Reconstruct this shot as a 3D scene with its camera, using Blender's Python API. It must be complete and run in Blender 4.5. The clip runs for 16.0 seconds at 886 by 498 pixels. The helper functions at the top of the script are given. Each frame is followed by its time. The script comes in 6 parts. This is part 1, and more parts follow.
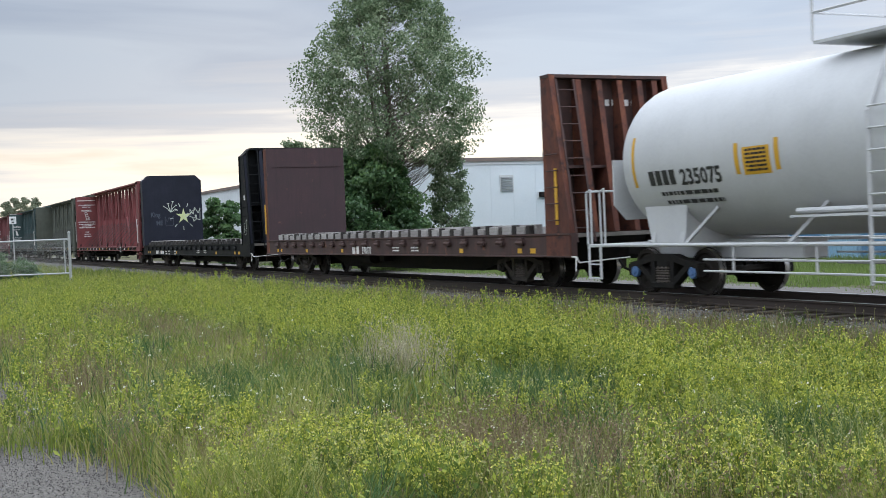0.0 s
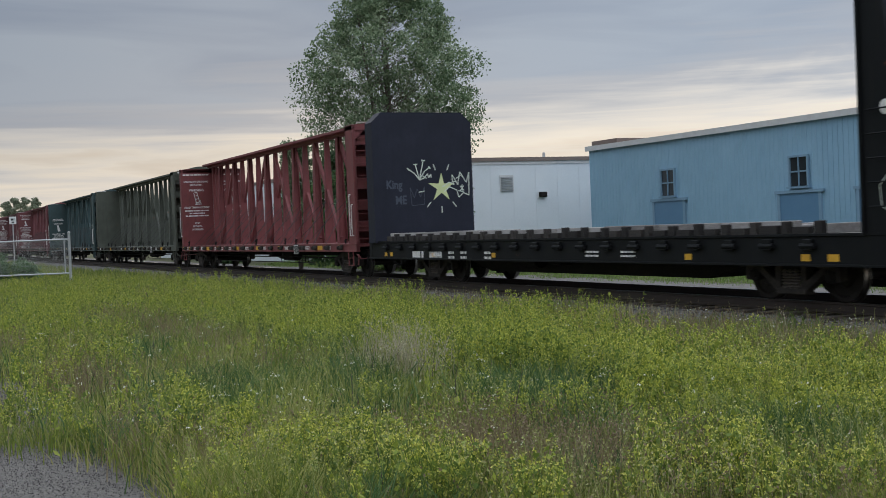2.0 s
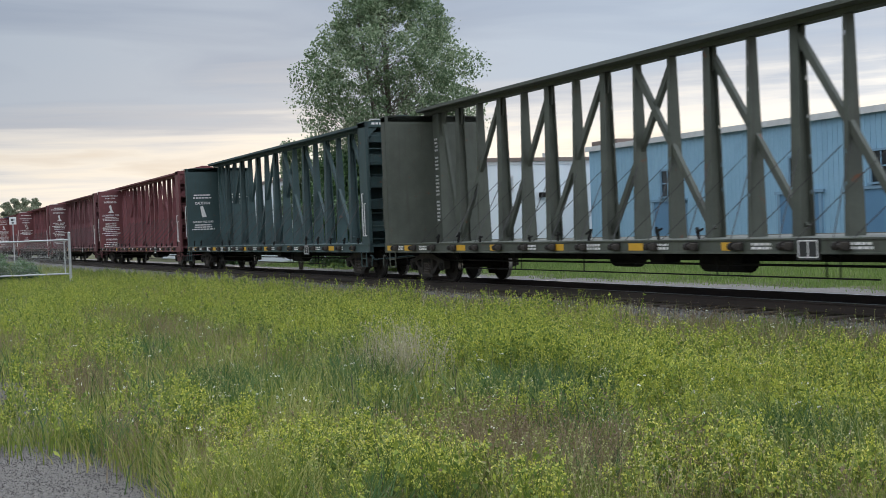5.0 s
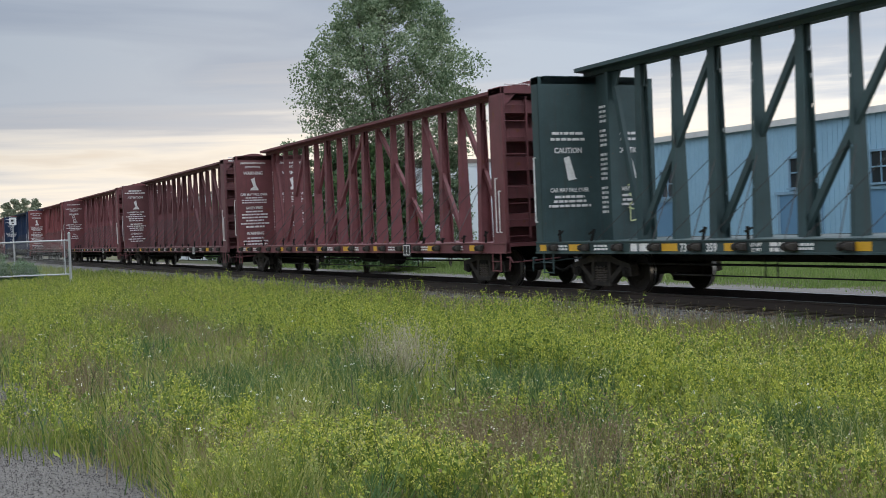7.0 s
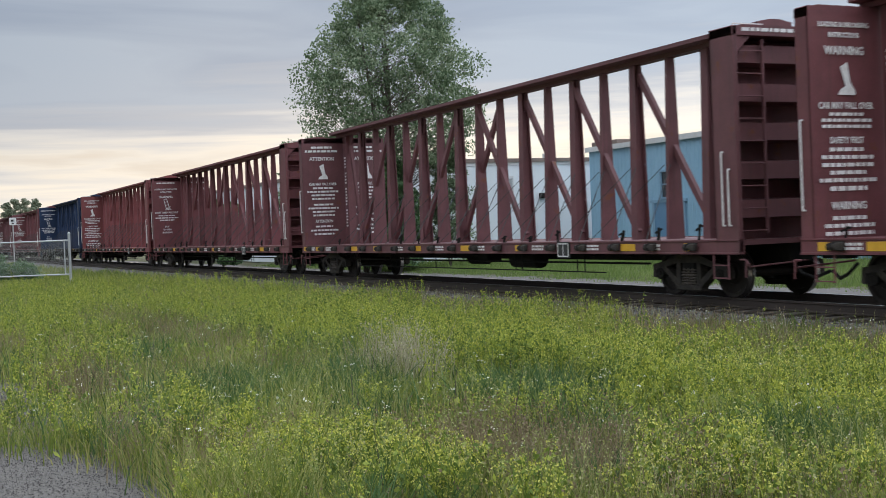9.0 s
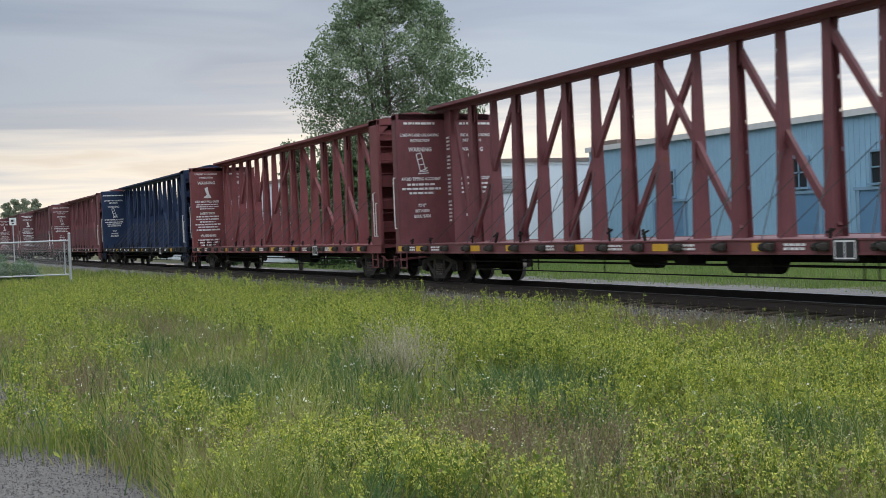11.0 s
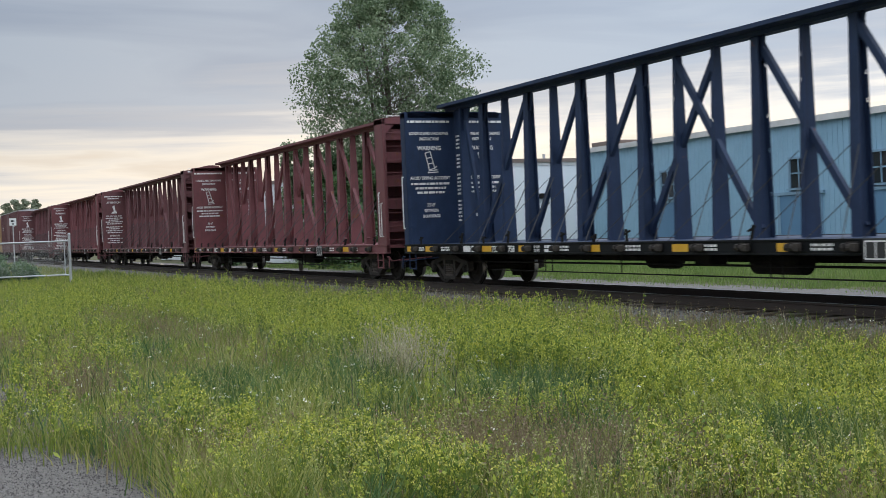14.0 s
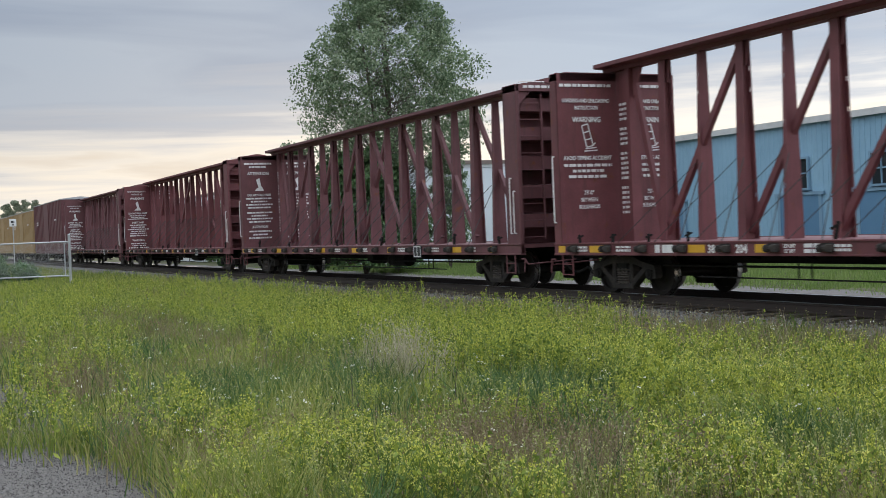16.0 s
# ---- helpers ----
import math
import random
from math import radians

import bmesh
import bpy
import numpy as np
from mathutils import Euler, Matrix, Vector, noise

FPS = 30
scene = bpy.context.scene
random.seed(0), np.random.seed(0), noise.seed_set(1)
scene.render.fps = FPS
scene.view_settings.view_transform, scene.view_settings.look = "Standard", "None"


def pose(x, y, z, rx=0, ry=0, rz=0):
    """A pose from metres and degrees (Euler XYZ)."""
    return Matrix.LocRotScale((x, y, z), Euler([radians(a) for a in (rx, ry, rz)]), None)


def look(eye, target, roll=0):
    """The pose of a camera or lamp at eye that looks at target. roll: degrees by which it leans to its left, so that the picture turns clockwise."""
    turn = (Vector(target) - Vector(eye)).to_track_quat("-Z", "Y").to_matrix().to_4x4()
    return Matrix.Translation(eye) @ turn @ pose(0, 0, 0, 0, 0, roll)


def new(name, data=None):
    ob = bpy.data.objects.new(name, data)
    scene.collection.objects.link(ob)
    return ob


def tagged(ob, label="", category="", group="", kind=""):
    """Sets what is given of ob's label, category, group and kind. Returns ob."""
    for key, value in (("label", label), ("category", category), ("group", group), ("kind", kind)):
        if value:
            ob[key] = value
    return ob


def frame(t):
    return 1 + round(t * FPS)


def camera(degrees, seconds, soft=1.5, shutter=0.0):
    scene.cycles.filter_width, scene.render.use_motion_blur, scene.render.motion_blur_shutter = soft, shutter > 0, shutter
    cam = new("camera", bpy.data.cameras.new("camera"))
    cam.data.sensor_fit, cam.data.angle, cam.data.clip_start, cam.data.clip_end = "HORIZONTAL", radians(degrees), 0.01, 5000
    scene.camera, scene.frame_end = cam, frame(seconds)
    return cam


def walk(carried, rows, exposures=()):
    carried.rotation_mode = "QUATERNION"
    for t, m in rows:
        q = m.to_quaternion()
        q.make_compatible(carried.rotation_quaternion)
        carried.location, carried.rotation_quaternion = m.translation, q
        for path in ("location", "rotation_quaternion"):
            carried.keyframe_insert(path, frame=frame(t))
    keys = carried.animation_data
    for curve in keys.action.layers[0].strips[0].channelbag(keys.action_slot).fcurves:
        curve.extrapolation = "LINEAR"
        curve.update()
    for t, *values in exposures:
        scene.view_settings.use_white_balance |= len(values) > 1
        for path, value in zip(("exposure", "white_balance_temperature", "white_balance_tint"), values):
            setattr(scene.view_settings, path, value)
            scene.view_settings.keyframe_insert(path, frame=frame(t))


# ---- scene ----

cam = camera(40.49, 16.0, soft=0.75, shutter=0.12)


def eye_pose(pitch, turn=25.2, lean=2.33):
    """Camera beside the line: turn is the angle off the track, pitch is degrees below level, lean turns the picture anticlockwise."""
    a, b = radians(turn), radians(pitch)
    eye = Vector((0, 0, 1.4546))
    way = Vector((-math.cos(a) * math.cos(b), math.sin(a) * math.cos(b), -math.sin(b)))
    return look(eye, eye + way * 10, -lean)


# a slow sag of the hand-held camera through the clip
walk(cam, [(0, eye_pose(1.0485)), (4, eye_pose(1.0385)), (6.5, eye_pose(1.0)), (9, eye_pose(0.995)),
           (12, eye_pose(0.985)), (14, eye_pose(0.97)), (16, eye_pose(0.93))],
     exposures=[(0, 0.40), (0.5, -0.22), (1.0, -0.27), (2.0, -0.27), (2.5, -0.24), (3.0, 0.14), (3.5, 0.26), (4.0, 0.22), (6.5, 0.14), (16.0, 0.14)])

# ---------------------------------------------------------------- plan
TRACK_Y = 14.60          # centre line of the track, which runs along x
FIELD_Z = -0.62          # the field lies below the rail head, which is z = 0


def run(t):
    """Metres that the train has gone at t seconds, less a constant."""
    return 16.3308 * t - 0.01419 * (t - 8) ** 2 + 2.6e-5 * (t - 8) ** 3


# ---------------------------------------------------------------- sky and light
world = bpy.data.worlds.new("overcast_evening")
scene.world = world
world.use_nodes = True
wn, wl = world.node_tree.nodes, world.node_tree.links
wn.clear()


def wnode(kind, **kw):
    n = wn.new(kind)
    for k, v in kw.items():
        if k == "op":
            n.operation = v
        elif k == "ins":
            for i, val in v.items():
                n.inputs[i].default_value = val
    return n


def ramp(nodes, stops, interp="LINEAR"):
    r = nodes.new("ShaderNodeValToRGB")
    r.color_ramp.interpolation = interp
    el = r.color_ramp.elements
    while len(el) < len(stops):
        el.new(0.5)
    for e, (p, c) in zip(el, stops):
        e.position, e.color = p, (*c, 1) if len(c) == 3 else c
    return r


SUN_AZ = radians(163)    # of the sun's place, from +x towards +y
coord = wnode("ShaderNodeTexCoord")
sep = wnode("ShaderNodeSeparateXYZ")
wl.new(coord.outputs["Generated"], sep.inputs[0])
# cloud sheets: flattened noise, finer towards the horizon
flat = wnode("ShaderNodeMapping")
flat.inputs["Scale"].default_value = (1.5, 1.5, 9.0)
wl.new(coord.outputs["Generated"], flat.inputs[0])
cloud = wnode("ShaderNodeTexNoise", ins={"Scale": 2.5, "Detail": 6.0, "Roughness": 0.52, "Distortion": 0.6})
wl.new(flat.outputs[0], cloud.inputs["Vector"])
lift = wnode("ShaderNodeMath", op="MULTIPLY_ADD", ins={1: 0.16, 2: -0.08})
wl.new(cloud.outputs["Fac"], lift.inputs[0])
# long thin streaks near the edge of the cloud deck
thin = wnode("ShaderNodeMapping")
thin.inputs["Scale"].default_value = (2.2, 2.2, 46.0)
wl.new(coord.outputs["Generated"], thin.inputs[0])
streaks = wnode("ShaderNodeTexNoise", ins={"Scale": 2.0, "Detail": 5.0, "Roughness": 0.55, "Distortion": 0.4})
wl.new(thin.outputs[0], streaks.inputs["Vector"])
lift2 = wnode("ShaderNodeMath", op="MULTIPLY_ADD", ins={1: 0.075, 2: -0.0375})
wl.new(streaks.outputs["Fac"], lift2.inputs[0])
# the deck's edge rises and the sheet thins towards +y
across = wnode("ShaderNodeVectorMath", op="DOT_PRODUCT", ins={1: (0.426, 0.905, 0.0)})
wl.new(coord.outputs["Generated"], across.inputs[0])
tilt = wnode("ShaderNodeMath", op="MULTIPLY_ADD", ins={1: -0.05})
wl.new(across.outputs["Value"], tilt.inputs[0])
wl.new(sep.outputs["Z"], tilt.inputs[2])
lifts = wnode("ShaderNodeMath", op="ADD")
wl.new(lift.outputs[0], lifts.inputs[0])
wl.new(lift2.outputs[0], lifts.inputs[1])
height = wnode("ShaderNodeMath", op="ADD")
wl.new(tilt.outputs[0], height.inputs[0])
wl.new(lifts.outputs[0], height.inputs[1])
bands = ramp(wn, [(0.0, (0.80, 0.66, 0.52)), (0.030, (0.90, 0.77, 0.62)), (0.062, (0.98, 0.90, 0.78)), (0.082, (0.78, 0.76, 0.73)),
                  (0.104, (0.52, 0.55, 0.60)), (0.14, (0.405, 0.470, 0.565)), (0.24, (0.385, 0.460, 0.565)), (0.38, (1.22, 1.35, 1.54)), (0.6, (1.55, 1.70, 1.92)), (1.0, (1.62, 1.78, 2.00))])
wl.new(height.outputs[0], bands.inputs[0])
# darker and lighter bellies in the sheet
belly = ramp(wn, [(0.36, (0.87, 0.895, 0.94)), (0.64, (1.13, 1.115, 1.09))])
wl.new(cloud.outputs["Fac"], belly.inputs[0])
mixc = wn.new("ShaderNodeMix")
mixc.data_type, mixc.blend_type = "RGBA", "MULTIPLY"
mixc.inputs["Factor"].default_value = 1.0
wl.new(bands.outputs[0], mixc.inputs[6])
wl.new(belly.outputs[0], mixc.inputs[7])
sky = wnode("ShaderNodeTexSky")
sky.sky_type, sky.sun_disc = "NISHITA", False
sky.sun_elevation, sky.sun_rotation = radians(7), radians(90) - SUN_AZ
sky.air_density, sky.dust_density = 1.0, 2.0
bg_sky = wnode("ShaderNodeBackground", ins={"Strength": 0.0012})
wl.new(sky.outputs[0], bg_sky.inputs[0])
bg_cloud = wnode("ShaderNodeBackground")
power = wnode("ShaderNodeMath", op="MULTIPLY_ADD", ins={1: 0.40, 2: 0.97})
wl.new(across.outputs["Value"], power.inputs[0])
wl.new(power.outputs[0], bg_cloud.inputs["Strength"])
wl.new(mixc.outputs[2], bg_cloud.inputs[0])
both = wnode("ShaderNodeAddShader")
wl.new(bg_sky.outputs[0], both.inputs[0])
wl.new(bg_cloud.outputs[0], both.inputs[1])
wout = wnode("ShaderNodeOutputWorld")
wl.new(both.outputs[0], wout.inputs[0])

sun = new("sun", bpy.data.lights.new("sun", "SUN"))
sun.data.energy, sun.data.angle, sun.data.color = 0.6, radians(20), (1.0, 0.86, 0.68)
sun.matrix_basis = look((0, 0, 50), (-math.cos(SUN_AZ) * 50, -math.sin(SUN_AZ) * 50, 50 - math.tan(radians(12)) * 50))


# ---------------------------------------------------------------- materials
def material(name, colors, rough=0.7, metal=0.0, scale=3.0, stretch=(1, 1, 1), bump=0.15, fine=60.0, rust=None, rust_amount=0.5,
             island=0.0, glossy=0.5, piece=0.0, streak=None, streak_amount=0.5):
    """Painted or raw surface: two scales of variation, optional rust blotches and vertical streaks, in object space."""
    m = bpy.data.materials.new(name)
    m.use_nodes = True
    n, l = m.node_tree.nodes, m.node_tree.links
    b = n["Principled BSDF"]
    b.inputs["Metallic"].default_value = metal
    b.inputs["Specular IOR Level"].default_value = glossy
    tc = n.new("ShaderNodeTexCoord")
    mp = n.new("ShaderNodeMapping")
    mp.inputs["Scale"].default_value = stretch
    l.new(tc.outputs["Object"], mp.inputs[0])
    big = n.new("ShaderNodeTexNoise")
    big.inputs["Scale"].default_value, big.inputs["Detail"].default_value, big.inputs["Roughness"].default_value = scale, 6, 0.6
    l.new(mp.outputs[0], big.inputs["Vector"])
    small = n.new("ShaderNodeTexNoise")
    small.inputs["Scale"].default_value, small.inputs["Detail"].default_value = fine, 3
    l.new(mp.outputs[0], small.inputs["Vector"])
    mixf = n.new("ShaderNodeMath")
    mixf.operation = "MULTIPLY_ADD"
    l.new(small.outputs["Fac"], mixf.inputs[0])
    mixf.inputs[1].default_value = 0.35
    l.new(big.outputs["Fac"], mixf.inputs[2])
    drive = mixf.outputs[0]
    for amount, source in ((island, "island"), (piece, "piece")):
        if amount:
            src = n.new("ShaderNodeNewGeometry").outputs["Random Per Island"] if source == "island" else n.new("ShaderNodeObjectInfo").outputs["Random"]
            add = n.new("ShaderNodeMath")
            add.operation = "MULTIPLY_ADD"
            l.new(src, add.inputs[0])
            add.inputs[1].default_value = amount
            sh = n.new("ShaderNodeMath")
            sh.operation = "ADD"
            sh.inputs[1].default_value = -amount / 2
            l.new(drive, sh.inputs[0])
            l.new(sh.outputs[0], add.inputs[2])
            drive = add.outputs[0]
    k = len(colors)
    cr = ramp(n, [(0.38 + 0.6 * i / max(1, k - 1), c) for i, c in enumerate(colors)])
    l.new(drive, cr.inputs[0])
    col = cr.outputs[0]
    if streak:
        sm = n.new("ShaderNodeMapping")
        sm.inputs["Scale"].default_value = (5.0, 5.0, 0.35)
        l.new(tc.outputs["Object"], sm.inputs[0])
        sn = n.new("ShaderNodeTexNoise")
        sn.inputs["Scale"].default_value, sn.inputs["Detail"].default_value, sn.inputs["Roughness"].default_value = 1.6, 5, 0.65
        l.new(sm.outputs[0], sn.inputs["Vector"])
        sr = ramp(n, [(0.66 - 0.25 * streak_amount, (0, 0, 0)), (0.80, (streak_amount,) * 3)])
        l.new(sn.outputs["Fac"], sr.inputs[0])
        mx = n.new("ShaderNodeMix")
        mx.data_type = "RGBA"
        l.new(sr.outputs[0], mx.inputs[0])
        l.new(col, mx.inputs[6])
        mx.inputs[7].default_value = (*streak, 1)
        col = mx.outputs[2]
    if rust:
        rn = n.new("ShaderNodeTexNoise")
        rn.inputs["Scale"].default_value, rn.inputs["Detail"].default_value, rn.inputs["Roughness"].default_value = 2.3, 8, 0.7
        l.new(tc.outputs["Object"], rn.inputs["Vector"])
        rr = ramp(n, [(0.68 - 0.22 * rust_amount, (0, 0, 0)), (0.74 - 0.12 * rust_amount, (1, 1, 1))])
        l.new(rn.outputs["Fac"], rr.inputs[0])
        mx = n.new("ShaderNodeMix")
        mx.data_type = "RGBA"
        l.new(rr.outputs[0], mx.inputs[0])
        l.new(col, mx.inputs[6])
        mx.inputs[7].default_value = (*rust, 1)
        col = mx.outputs[2]
    l.new(col, b.inputs["Base Color"])
    ro = n.new("ShaderNodeMath")
    ro.operation = "MULTIPLY_ADD"
    l.new(big.outputs["Fac"], ro.inputs[0])
    ro.inputs[1].default_value, ro.inputs[2].default_value = 0.3, rough - 0.15
    l.new(ro.outputs[0], b.inputs["Roughness"])
    if bump:
        bp = n.new("ShaderNodeBump")
        bp.inputs["Strength"].default_value, bp.inputs["Distance"].default_value = bump, 0.02
        l.new(mixf.outputs[0], bp.inputs["Height"])
        l.new(bp.outputs[0], b.inputs["Normal"])
    return m


def leafy(name, colors, patch=0.6, through_light=0.35, island=0.8, rough=0.62):
    """Thin plant matter: hue varies from piece to piece and from patch to patch of ground, and light shines through."""
    m = bpy.data.materials.new(name)
    m.use_nodes = True
    n, l = m.node_tree.nodes, m.node_tree.links
    b, out = n["Principled BSDF"], n["Material Output"]
    tc = n.new("ShaderNodeTexCoord")
    pn = n.new("ShaderNodeTexNoise")
    pn.inputs["Scale"].default_value, pn.inputs["Detail"].default_value = patch, 4
    l.new(tc.outputs["Object"], pn.inputs["Vector"])
    geo = n.new("ShaderNodeNewGeometry")
    a = n.new("ShaderNodeMath")
    a.operation = "MULTIPLY_ADD"
    l.new(geo.outputs["Random Per Island"], a.inputs[0])
    a.inputs[1].default_value = island * 0.5
    l.new(pn.outputs["Fac"], a.inputs[2])
    k = len(colors)
    lo, hi = 0.32, 0.68 + island * 0.5
    cr = ramp(n, [(min(1, lo + (hi - lo) * i / max(1, k - 1)), c) for i, c in enumerate(colors)])
    l.new(a.outputs[0], cr.inputs[0])
    l.new(cr.outputs[0], b.inputs["Base Color"])
    b.inputs["Roughness"].default_value = rough
    b.inputs["Specular IOR Level"].default_value = 0.3 if rough > 0.5 else 0.55
    tr = n.new("ShaderNodeBsdfTranslucent")
    l.new(cr.outputs[0], tr.inputs[0])
    mx = n.new("ShaderNodeMixShader")
    mx.inputs[0].default_value = through_light
    l.new(b.outputs[0], mx.inputs[1])
    l.new(tr.outputs[0], mx.inputs[2])
    l.new(mx.outputs[0], out.inputs["Surface"])
    return m


RUST = (0.16, 0.055, 0.025)


def car_paint(name, c, rust_amount=0.36, streak=(0.05, 0.035, 0.03), glossy=0.35):
    d = tuple(v * 0.72 for v in c)
    e = tuple(min(1, v * 1.3 + 0.003) for v in c)
    return material(name, [d, c, e], rough=0.62, scale=1.4, bump=0.12, fine=45, rust=RUST, rust_amount=rust_amount, streak=streak, streak_amount=0.55, glossy=glossy)


